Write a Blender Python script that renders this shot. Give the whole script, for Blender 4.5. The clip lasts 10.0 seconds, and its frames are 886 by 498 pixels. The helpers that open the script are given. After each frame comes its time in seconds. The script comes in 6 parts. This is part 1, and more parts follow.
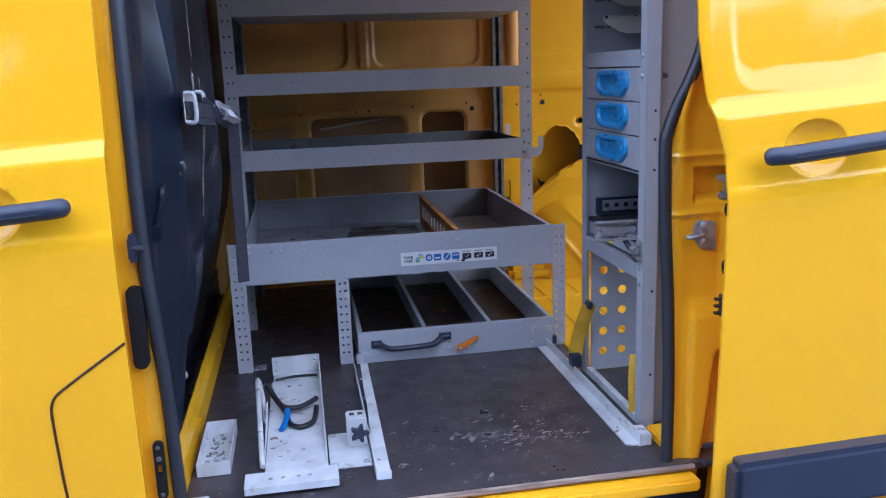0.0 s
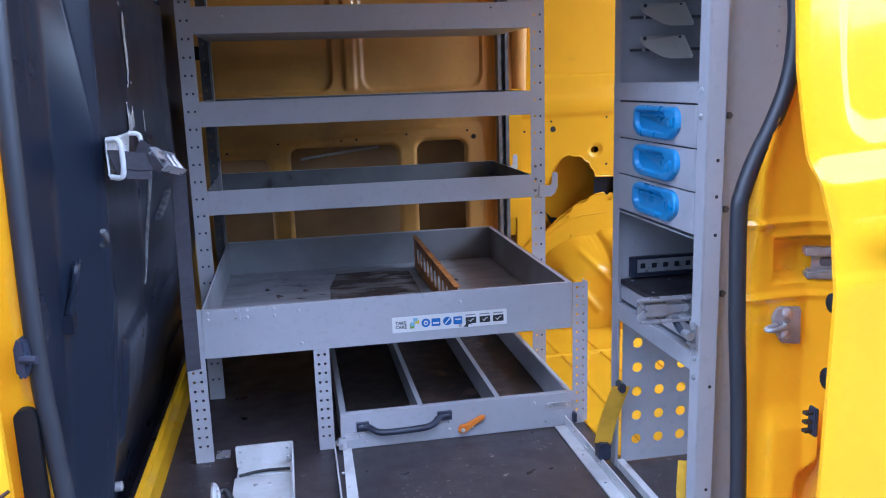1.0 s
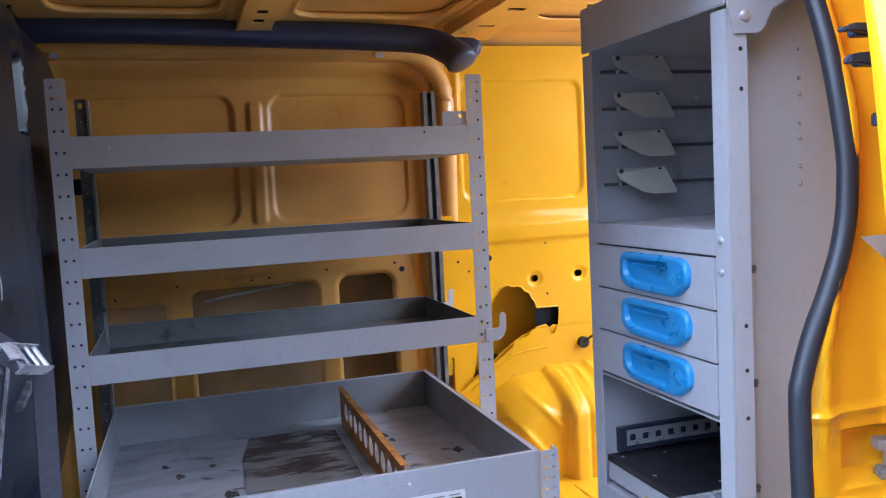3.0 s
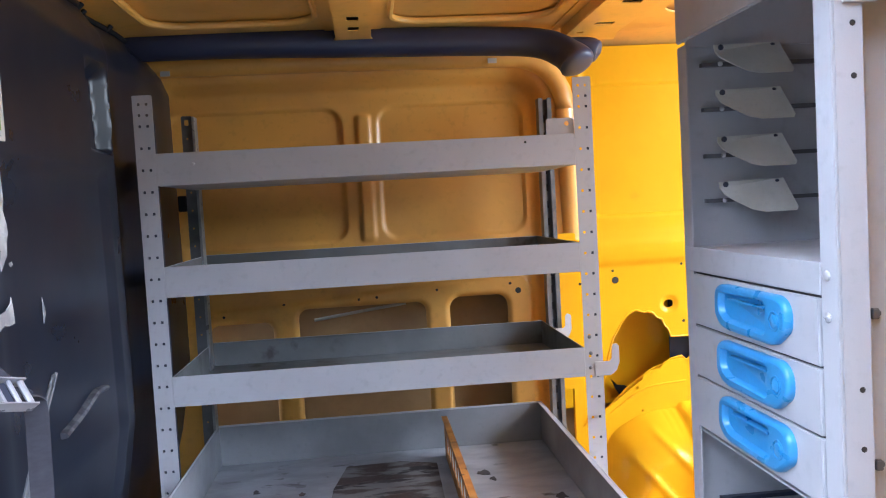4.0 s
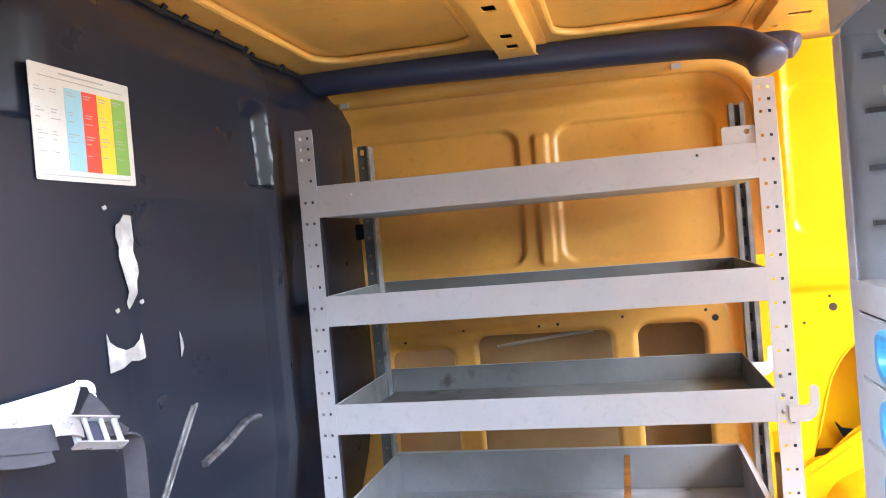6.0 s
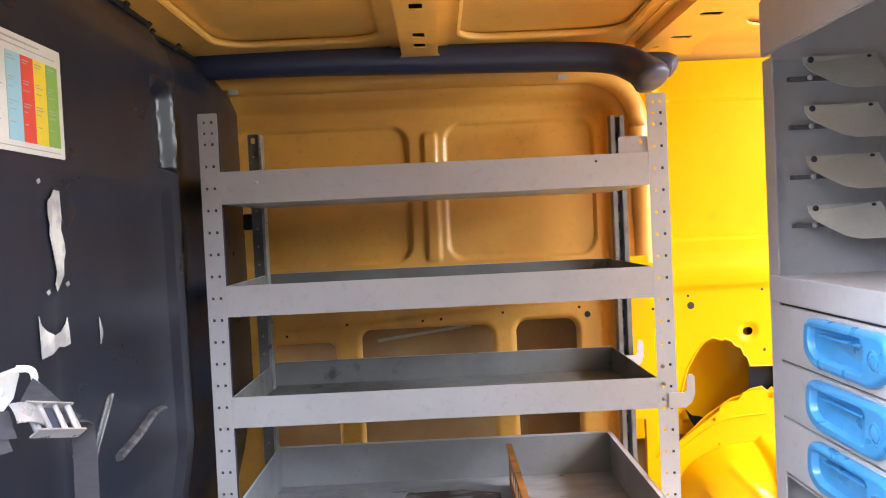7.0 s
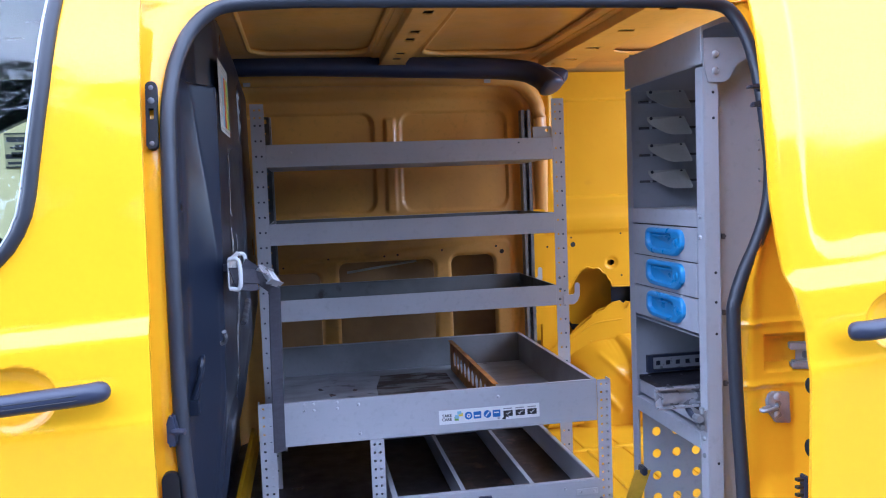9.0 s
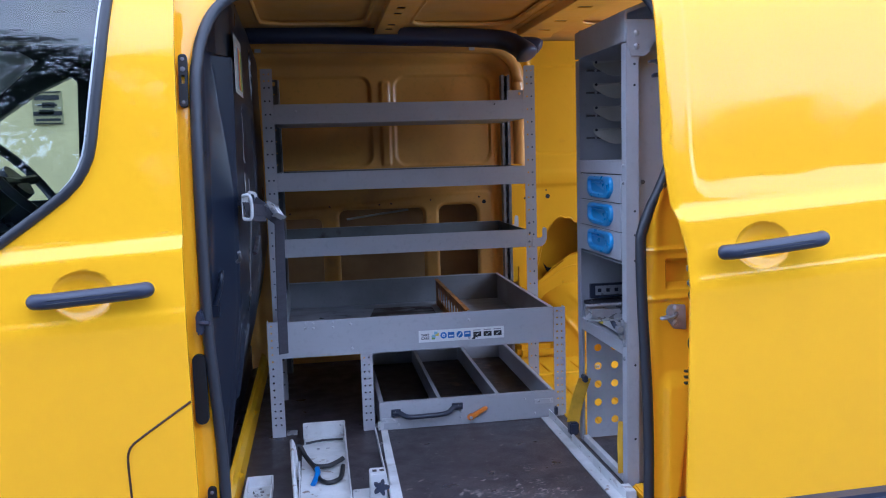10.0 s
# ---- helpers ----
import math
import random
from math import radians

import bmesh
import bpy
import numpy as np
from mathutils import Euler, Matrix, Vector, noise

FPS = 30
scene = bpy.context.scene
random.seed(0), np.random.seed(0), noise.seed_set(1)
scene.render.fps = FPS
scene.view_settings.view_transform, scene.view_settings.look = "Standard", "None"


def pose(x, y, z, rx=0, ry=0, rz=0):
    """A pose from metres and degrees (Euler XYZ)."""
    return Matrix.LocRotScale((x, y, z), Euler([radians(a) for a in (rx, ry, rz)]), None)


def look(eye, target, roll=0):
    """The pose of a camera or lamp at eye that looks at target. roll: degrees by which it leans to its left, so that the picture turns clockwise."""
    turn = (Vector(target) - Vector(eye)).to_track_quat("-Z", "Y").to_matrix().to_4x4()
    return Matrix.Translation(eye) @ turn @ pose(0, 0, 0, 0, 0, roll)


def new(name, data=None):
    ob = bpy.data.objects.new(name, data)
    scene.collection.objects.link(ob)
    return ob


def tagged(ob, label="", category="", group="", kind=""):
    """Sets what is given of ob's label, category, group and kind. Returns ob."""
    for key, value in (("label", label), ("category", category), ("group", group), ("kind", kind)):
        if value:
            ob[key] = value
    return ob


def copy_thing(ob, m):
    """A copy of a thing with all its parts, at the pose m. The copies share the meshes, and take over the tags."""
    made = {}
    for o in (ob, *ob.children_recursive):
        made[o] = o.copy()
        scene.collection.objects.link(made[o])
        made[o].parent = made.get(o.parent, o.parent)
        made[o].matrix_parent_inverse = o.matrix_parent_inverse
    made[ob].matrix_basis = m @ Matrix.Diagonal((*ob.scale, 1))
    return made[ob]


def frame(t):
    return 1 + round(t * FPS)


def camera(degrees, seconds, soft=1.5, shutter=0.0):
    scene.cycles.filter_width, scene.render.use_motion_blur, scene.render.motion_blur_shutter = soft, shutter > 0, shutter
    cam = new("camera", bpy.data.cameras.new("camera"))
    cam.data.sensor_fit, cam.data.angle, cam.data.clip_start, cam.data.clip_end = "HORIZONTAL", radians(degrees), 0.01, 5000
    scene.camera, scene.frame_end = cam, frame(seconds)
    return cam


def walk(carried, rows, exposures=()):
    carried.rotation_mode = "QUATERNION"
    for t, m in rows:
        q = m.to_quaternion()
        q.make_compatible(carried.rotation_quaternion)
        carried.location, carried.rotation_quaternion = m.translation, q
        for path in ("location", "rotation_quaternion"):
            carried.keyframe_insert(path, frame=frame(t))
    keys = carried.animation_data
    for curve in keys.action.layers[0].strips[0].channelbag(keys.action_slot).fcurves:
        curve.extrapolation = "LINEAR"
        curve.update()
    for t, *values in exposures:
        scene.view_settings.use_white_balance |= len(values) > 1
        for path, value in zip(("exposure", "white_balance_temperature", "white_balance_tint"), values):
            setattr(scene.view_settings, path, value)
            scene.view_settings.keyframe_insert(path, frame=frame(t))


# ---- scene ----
cam = camera(56.8, 10.0, 1.1)
PATH = [
    (0, (-0.034, -0.136, 1.46), (0.295, 1.791, 1.035), -2.0),
    (0.5, (0.023, 0.103, 1.481), (0.321, 2.03, 1.036), -2.2),
    (1, (0.027, 0.293, 1.51), (0.374, 2.221, 1.106), -1.8),
    (1.5, (-0.062, 0.467, 1.549), (0.555, 2.337, 1.196), -1.3),
    (2, (-0.116, 0.555, 1.576), (0.598, 2.404, 1.306), -1.8),
    (2.5, (-0.111, 0.605, 1.582), (0.629, 2.451, 1.373), -2.7),
    (2.7, (-0.068, 0.631, 1.582), (0.632, 2.495, 1.394), -3.0),
    (3.8, (0.207, 0.759, 1.575), (0.472, 2.738, 1.464), -2.5),
    (4, (0.253, 0.808, 1.579), (0.428, 2.798, 1.47), -3.2),
    (4.5, (0.347, 0.895, 1.591), (0.24, 2.889, 1.481), -3.8),
    (5, (0.46, 0.928, 1.595), (0.058, 2.886, 1.527), -4.8),
    (5.2, (0.489, 0.935, 1.594), (0.026, 2.88, 1.543), -5.1),
    (6.3, (0.43, 0.915, 1.589), (0.052, 2.879, 1.56), -4.3),
    (6.5, (0.382, 0.91, 1.592), (0.129, 2.893, 1.552), -3.6),
    (7, (0.269, 0.871, 1.586), (0.276, 2.87, 1.528), -2.7),
    (7.5, (0.195, 0.697, 1.572), (0.274, 2.694, 1.502), -2.1),
    (8, (0.111, 0.466, 1.569), (0.243, 2.459, 1.468), -2.7),
    (8.5, (-0.038, 0.218, 1.543), (0.254, 2.192, 1.406), -2.6),
    (9, (-0.111, -0.019, 1.55), (0.221, 1.948, 1.415), -2.2),
    (9.5, (-0.071, -0.321, 1.517), (0.23, 1.65, 1.356), -2.0),
    (10, (-0.077, -0.466, 1.519), (0.222, 1.498, 1.293), -1.7),
]
EXPOSURES = [(0.0, 1.30, 4950, 14), (0.5, 1.62, 4950, 16), (1.0, 1.92, 4850, 15), (2.0, 1.84, 4900, 14), (2.5, 2.0, 4950, 13), (4.0, 2.82, 5500, 10), (5.2, 3.62, 5950, 9), (6.3, 3.78, 5950, 9), (7.0, 3.25, 6450, 10), (7.5, 3.08, 6450, 10), (8.0, 3.08, 6100, 11), (8.5, 2.36, 5150, 15), (9.0, 1.88, 4900, 17), (10.0, 1.27, 4850, 15)]
walk(cam, [(t, look(eye, target, roll)) for t, eye, target, roll in PATH], EXPOSURES)

# ---- world and light ----
world = bpy.data.worlds.new("overcast_sky")
scene.world = world
world.use_nodes = True
wn, wl = world.node_tree.nodes, world.node_tree.links
sky = wn.new("ShaderNodeTexSky")
sky.sky_type, sky.sun_disc = "NISHITA", False
sky.sun_elevation, sky.sun_rotation = radians(47), radians(196)
sky.dust_density, sky.ozone_density = 0.4, 1.5
wl.new(sky.outputs[0], wn["Background"].inputs[0])
wn["Background"].inputs[1].default_value = 0.12
sun = new("sun", bpy.data.lights.new("sun", "SUN"))
sun.data.energy, sun.data.angle, sun.data.color = 3.7, radians(170), (1.0, 0.97, 0.93)
sun.matrix_world = look((-1.55, -4.6, 8.15), (0.2, 1.6, 1.2))
tagged(sun, kind="structure")

# added area light high at the unseen rear end, placed by the tray's shadow edge
rear = new("rear_area_light", bpy.data.lights.new("rear_area_light", "AREA"))
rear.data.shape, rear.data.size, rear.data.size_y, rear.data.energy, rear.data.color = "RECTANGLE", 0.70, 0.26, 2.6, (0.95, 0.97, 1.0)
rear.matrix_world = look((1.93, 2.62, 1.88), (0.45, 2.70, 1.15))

# ---- materials ----
def material(name, color, rough=0.5, metal=0.0, second=None, scale=6.0, lo=0.4, hi=0.6, bump=0.0, bump_scale=200.0,
             coat=0.0, wear=None, wear_scale=30.0, wear_lo=0.66, wear_hi=0.72, stretch=(1, 1, 1), rough_var=0.08, speck=0.8):
    """Two scales of colour variation, an optional wear colour with sharp edges, and a fine relief."""
    m = bpy.data.materials.new(name)
    m.use_nodes = True
    n, l = m.node_tree.nodes, m.node_tree.links
    b = n["Principled BSDF"]
    co = n.new("ShaderNodeTexCoord")
    mp = n.new("ShaderNodeMapping")
    mp.inputs["Scale"].default_value = stretch
    l.new(co.outputs["Object"], mp.inputs[0])

    def noise_at(s, detail=4.0):
        t = n.new("ShaderNodeTexNoise")
        t.inputs["Scale"].default_value, t.inputs["Detail"].default_value = s, detail
        l.new(mp.outputs[0], t.inputs["Vector"])
        return t.outputs["Fac"]

    def ramp(src, a, z):
        r = n.new("ShaderNodeMapRange")
        r.inputs["From Min"].default_value, r.inputs["From Max"].default_value = a, z
        l.new(src, r.inputs["Value"])
        return r.outputs["Result"]

    def mix(fac, a, z):
        x = n.new("ShaderNodeMix")
        x.data_type = "RGBA"
        l.new(fac, x.inputs["Factor"])
        for sock, v in ((x.inputs["A"], a), (x.inputs["B"], z)):
            if isinstance(v, tuple):
                sock.default_value = (*v, 1)
            else:
                l.new(v, sock)
        return x.outputs["Result"]

    second = second or tuple(c * 0.86 for c in color)
    col = mix(ramp(noise_at(scale), lo, hi), color, second)
    fine = noise_at(scale * 14)
    col = mix(ramp(fine, 0.55, 0.9), col, tuple(c * speck for c in color))
    if wear:
        w = ramp(noise_at(wear_scale, 6.0), wear_lo, wear_hi)
        big = ramp(noise_at(wear_scale * 0.16, 2.0), 0.48, 0.62)
        mul = n.new("ShaderNodeMath")
        mul.operation = "MULTIPLY"
        l.new(w, mul.inputs[0]), l.new(big, mul.inputs[1])
        col = mix(mul.outputs[0], col, wear)
    l.new(col, b.inputs["Base Color"])
    rr = n.new("ShaderNodeMapRange")
    rr.inputs["From Min"].default_value, rr.inputs["From Max"].default_value = 0.3, 0.7
    rr.inputs["To Min"].default_value, rr.inputs["To Max"].default_value = max(rough - rough_var, 0.02), rough + rough_var
    l.new(noise_at(scale * 2.3), rr.inputs["Value"])
    l.new(rr.outputs["Result"], b.inputs["Roughness"])
    b.inputs["Metallic"].default_value = metal
    b.inputs["Coat Weight"].default_value = coat
    b.inputs["Coat Roughness"].default_value = 0.06
    if bump:
        bp = n.new("ShaderNodeBump")
        bp.inputs["Strength"].default_value, bp.inputs["Distance"].default_value = bump, 0.002
        l.new(noise_at(bump_scale, 3.0), bp.inputs["Height"])
        l.new(bp.outputs[0], b.inputs["Normal"])
    return m


YELLOW = material("yellow_paint", (0.94, 0.465, 0.0005), 0.34, second=(0.93, 0.455, 0.0005), scale=2.5, coat=0.85, bump=0.006, bump_scale=60, rough_var=0.04, speck=0.98)
YELLOW.node_tree.nodes["Principled BSDF"].inputs["Specular IOR Level"].default_value = 0.08
YELLOW.node_tree.nodes["Principled BSDF"].inputs["Coat IOR"].default_value = 1.5
# Thin tan overspray, made darker to hold the shade behind the slots.
OVERSPRAY = material("overspray_darkened_for_shade", (0.42, 0.27, 0.12), 0.5, second=(0.33, 0.20, 0.09), scale=5, bump=0.05, bump_scale=80)
YELLOW_IN = material("yellow_paint_inside", (0.73, 0.385, 0.001), 0.38, second=(0.69, 0.355, 0.001), scale=3, coat=0.35, bump=0.05, bump_scale=22,
                     wear=(0.55, 0.26, 0.02), wear_scale=9, wear_lo=0.70, wear_hi=0.86, speck=0.94)
# Dull copy of the inside yellow; its browner tone holds the far panel's shade.
YELLOW_SHADED = material("inner_yellow_shaded", (0.80, 0.43, 0.085), 0.42, second=(0.70, 0.365, 0.085), scale=4, coat=0.25, bump=0.05, bump_scale=40, wear=(0.46, 0.24, 0.08), wear_scale=7, wear_lo=0.55, wear_hi=0.80)
# Yellow roof paint, lightened and paled for light the ceiling misses.
ROOF_PAINT = material("roof_yellow_lightened", (0.88, 0.50, 0.10), 0.40, second=(0.80, 0.44, 0.10), scale=3, coat=0.3, bump=0.04, bump_scale=30, wear=(0.55, 0.31, 0.09), wear_scale=6, wear_lo=0.55, wear_hi=0.8)
YELLOW_IN.node_tree.nodes["Principled BSDF"].inputs["Specular IOR Level"].default_value = 0.08
GREY = material("grey_powder_coat", (0.43, 0.432, 0.462), 0.42, second=(0.395, 0.397, 0.425), scale=4, bump=0.05, bump_scale=500,
                wear=(0.27, 0.27, 0.28), wear_scale=30, wear_lo=0.70, wear_hi=0.80)
# Grey of the pans, darkened to carry the shade inside them.
PAN_SHADE = material("grey_pan_shade", (0.17, 0.175, 0.175), 0.55, second=(0.13, 0.133, 0.133), scale=6, bump=0.1, bump_scale=120,
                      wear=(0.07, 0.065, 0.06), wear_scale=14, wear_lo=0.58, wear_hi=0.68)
# Tray grey toned down for the shade on its inner walls.
TRAY_SHADE = material("grey_tray_shade", (0.25, 0.252, 0.265), 0.5, second=(0.20, 0.202, 0.21), scale=5, bump=0.08, bump_scale=200)
GREY_WORN = material("grey_coat_worn_through", (0.36, 0.36, 0.38), 0.5, second=(0.27, 0.27, 0.28), scale=7, bump=0.05, bump_scale=300,
                     wear=(0.045, 0.035, 0.03), wear_scale=16, wear_lo=0.6, wear_hi=0.66, stretch=(1.0, 1.8, 1.0))
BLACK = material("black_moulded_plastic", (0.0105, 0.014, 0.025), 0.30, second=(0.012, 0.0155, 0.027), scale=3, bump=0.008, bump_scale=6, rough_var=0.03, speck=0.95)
BLACK.node_tree.nodes["Principled BSDF"].inputs["Specular IOR Level"].default_value = 0.26
MATT = material("matt_black_plastic", (0.010, 0.010, 0.012), 0.55, scale=5, bump=0.1, bump_scale=500)
MATT.node_tree.nodes["Principled BSDF"].inputs["Specular IOR Level"].default_value = 0.3
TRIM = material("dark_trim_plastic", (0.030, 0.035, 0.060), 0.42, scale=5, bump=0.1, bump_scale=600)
PALE_LINE = material("scuffed_grey_plastic", (0.13, 0.13, 0.14), 0.5, second=(0.05, 0.05, 0.06), scale=40, lo=0.45, hi=0.55)
ROOF_TRIM = material("dark_blue_roof_trim", (0.034, 0.042, 0.088), 0.40, scale=5, bump=0.1, bump_scale=600)
RUBBER = material("black_rubber_seal", (0.022, 0.024, 0.032), 0.45, scale=8, bump=0.05, bump_scale=400)
PLY = material("dark_phenolic_plywood", (0.042, 0.035, 0.038), 0.40, second=(0.066, 0.052, 0.052), scale=6, lo=0.42, hi=0.72, bump=0.35, bump_scale=320,
               wear=(0.15, 0.127, 0.12), wear_scale=70, wear_lo=0.60, wear_hi=0.70, rough_var=0.14)
BOARD = material("black_phenolic_board", (0.016, 0.015, 0.019), 0.45, second=(0.022, 0.02, 0.024), scale=8, bump=0.3, bump_scale=400)
SCUFF = material("scraped_bare_wood", (0.30, 0.26, 0.24), 0.8, second=(0.20, 0.17, 0.16), scale=40)
PLY_EDGE = material("raw_plywood_edge", (0.3, 0.22, 0.16), 0.8, second=(0.16, 0.11, 0.09), scale=30, bump=0.3, bump_scale=200, stretch=(0.3, 1, 6))
DARK = material("dark_drawer_mat", (0.020, 0.017, 0.017), 0.6, second=(0.045, 0.034, 0.030), scale=9, wear=(0.15, 0.085, 0.065), wear_scale=16, wear_lo=0.55, wear_hi=0.66)
STEEL = material("zinc_plated_steel", (0.55, 0.55, 0.57), 0.32, 0.45, scale=20, bump=0.03, bump_scale=300)
BRIGHT = material("bright_zinc_steel", (0.42, 0.42, 0.44), 0.30, 0.5, second=(0.34, 0.34, 0.36), scale=16)
GALV = material("galvanised_steel", (0.40, 0.41, 0.43), 0.34, 0.45, second=(0.26, 0.27, 0.28), scale=18, bump=0.03, bump_scale=200)
GALV_DULL = material("dull_zinc_steel", (0.20, 0.205, 0.22), 0.45, 0.5, second=(0.13, 0.135, 0.15), scale=14, bump=0.03, bump_scale=200)
RAIL_DARK = material("dark_grey_rail", (0.11, 0.11, 0.12), 0.5)
WHITE = material("white_painted_steel", (0.62, 0.62, 0.62), 0.42, second=(0.48, 0.48, 0.48), scale=11, bump=0.05, bump_scale=150,
                 wear=(0.20, 0.14, 0.10), wear_scale=34, wear_lo=0.60, wear_hi=0.64)
PLATE = material("off_white_plastic", (0.58, 0.58, 0.54), 0.4, second=(0.5, 0.5, 0.46), scale=12, wear=(0.34, 0.33, 0.3), wear_scale=22)
BLUE = material("blue_plastic", (0.055, 0.285, 0.61), 0.32, scale=10, coat=0.2)
ORANGE = material("rusty_orange_steel", (0.5, 0.2, 0.03), 0.6, second=(0.3, 0.12, 0.03), scale=14, bump=0.1, bump_scale=200, wear=(0.14, 0.06, 0.03), wear_scale=30, wear_lo=0.58, wear_hi=0.64)
ORANGE_PL = material("orange_plastic", (0.8, 0.25, 0.02), 0.4, scale=20)
WEB = material("dark_webbing", (0.036, 0.034, 0.044), 0.85, scale=30, bump=0.5, bump_scale=700, stretch=(1, 1, 3))
WEB_Y = material("yellow_webbing", (0.72, 0.42, 0.02), 0.85, scale=30, bump=0.5, bump_scale=700)
PAPER = material("white_paper", (0.54, 0.54, 0.52), 0.55, second=(0.50, 0.50, 0.47), scale=12)
STICKER = material("white_vinyl_sticker", (0.78, 0.78, 0.78), 0.45, second=(0.74, 0.74, 0.73), scale=12)
TORN = material("torn_tape_residue", (0.50, 0.50, 0.49), 0.7, second=(0.28, 0.28, 0.29), scale=24, bump=0.4, bump_scale=60)
INK = material("black_ink", (0.02, 0.02, 0.022), 0.5)
INK_GREY = material("grey_print", (0.34, 0.34, 0.35), 0.5)
C_BLUE = material("print_light_blue", (0.28, 0.52, 0.64), 0.5)
C_RED = material("print_red", (0.66, 0.06, 0.035), 0.5)
C_YEL = material("print_yellow", (0.75, 0.58, 0.03), 0.5)
C_GRN = material("print_green", (0.2, 0.38, 0.07), 0.5)
C_ICON = material("print_icon_blue", (0.03, 0.16, 0.5), 0.5)
CONCRETE = material("worn_tarmac", (0.10, 0.098, 0.094), 0.85, second=(0.072, 0.070, 0.067), scale=3, bump=0.6, bump_scale=120)
CREAM = material("cream_render", (0.62, 0.55, 0.26), 0.8, scale=2, bump=0.2, bump_scale=60)
SIGN_BOARD = material("olive_cream_board", (0.34, 0.31, 0.15), 0.6, scale=6)
DIRT = material("grey_grit", (0.16, 0.15, 0.14), 0.9, second=(0.36, 0.35, 0.34), scale=60, lo=0.45, hi=0.55)
BARK = material("bark", (0.09, 0.065, 0.045), 0.9, scale=8, bump=0.6, bump_scale=30)
LEAF = material("leaves", (0.045, 0.075, 0.022), 0.6, second=(0.028, 0.05, 0.014), scale=2)
SEAT = material("dark_seat_fabric", (0.02, 0.022, 0.026), 0.8, scale=20, bump=0.3, bump_scale=500)
CABLE = material("black_cable", (0.012, 0.012, 0.014), 0.4)
CABLE_BLUE = material("blue_tape", (0.02, 0.16, 0.5), 0.4)

GLASS = bpy.data.materials.new("window_glass")
GLASS.use_nodes = True
gb = GLASS.node_tree.nodes["Principled BSDF"]
gb.inputs["Base Color"].default_value = (0.5, 0.56, 0.54, 1)
gb.inputs["Roughness"].default_value, gb.inputs["Transmission Weight"].default_value, gb.inputs["IOR"].default_value = 0.0, 1.0, 1.5

# ---- builders ----
def part(name, bm, mat, parent=None, label="", smooth=False, bevel=0.0, segs=2):
    """Links a bmesh as one mesh object under a thing or under a part."""
    if bevel:
        bmesh.ops.recalc_face_normals(bm, faces=bm.faces)
        bm.normal_update()
        sharp = [e for e in bm.edges if len(e.link_faces) == 2 and e.calc_face_angle(0) > 0.6]
        bmesh.ops.bevel(bm, geom=sharp, offset=bevel, segments=segs, affect="EDGES", clamp_overlap=True)
    bmesh.ops.recalc_face_normals(bm, faces=bm.faces)
    me = bpy.data.meshes.new(name)
    bm.to_mesh(me)
    bm.free()
    me.materials.append(mat)
    if smooth:
        me.shade_smooth()
        me.set_sharp_from_angle(angle=radians(38))
    ob = new(name, me)
    if parent:
        ob.parent = parent
    if label:
        ob["label"] = label
    return ob


def thing(name, label, category, group="", at=(0, 0, 0)):
    return tagged(new(name), label, category, group)


def box(bm, x0, x1, y0, y1, z0, z1):
    v = [bm.verts.new(p) for p in ((x0, y0, z0), (x1, y0, z0), (x1, y1, z0), (x0, y1, z0), (x0, y0, z1), (x1, y0, z1), (x1, y1, z1), (x0, y1, z1))]
    for f in ((0, 3, 2, 1), (4, 5, 6, 7), (0, 1, 5, 4), (1, 2, 6, 5), (2, 3, 7, 6), (3, 0, 4, 7)):
        bm.faces.new([v[i] for i in f])
    return v


def openbox(x0, x1, y0, y1, z0, z1, t):
    """A tray folded from sheet: one closed skin with an open top."""
    bm = bmesh.new()
    o = [[bm.verts.new((x, y, z)) for x, y in ((x0, y0), (x1, y0), (x1, y1), (x0, y1))] for z in (z0, z1)]
    i = [[bm.verts.new((x, y, z)) for x, y in ((x0 + t, y0 + t), (x1 - t, y0 + t), (x1 - t, y1 - t), (x0 + t, y1 - t))] for z in (z0 + t, z1)]
    for k in range(4):
        n = (k + 1) % 4
        bm.faces.new((o[0][k], o[0][n], o[1][n], o[1][k]))
        bm.faces.new((o[1][k], o[1][n], i[1][n], i[1][k]))
        bm.faces.new((i[1][k], i[1][n], i[0][n], i[0][k]))
    bm.faces.new(o[0][::-1]), bm.faces.new(i[0])
    return bm


def boxes(*rows):
    bm = bmesh.new()
    for r in rows:
        box(bm, *r)
    return bm


def rrect(x0, x1, y0, y1, r=0.01, n=4):
    """A rounded rectangle's outline; r is one radius or four (from the low-left corner, counter-clockwise)."""
    rs = r if isinstance(r, tuple) else (r,) * 4
    out = []
    for (cx, cy, a), q in zip(((x0, y0, 180), (x1, y0, 270), (x1, y1, 0), (x0, y1, 90)), rs):
        sx, sy = (1 if cx == x0 else -1), (1 if cy == y0 else -1)
        for i in range(n + 1):
            b = radians(a + 90 * i / n)
            out.append((cx + sx * q + q * math.cos(b), cy + sy * q + q * math.sin(b)))
    return out


def circle(cx, cy, r, n=10):
    return [(cx + r * math.cos(2 * math.pi * i / n), cy + r * math.sin(2 * math.pi * i / n)) for i in range(n)]


AXES = {"xz": lambda a, b, c: (a, c, b), "yz": lambda a, b, c: (c, a, b), "xy": lambda a, b, c: (a, b, c)}


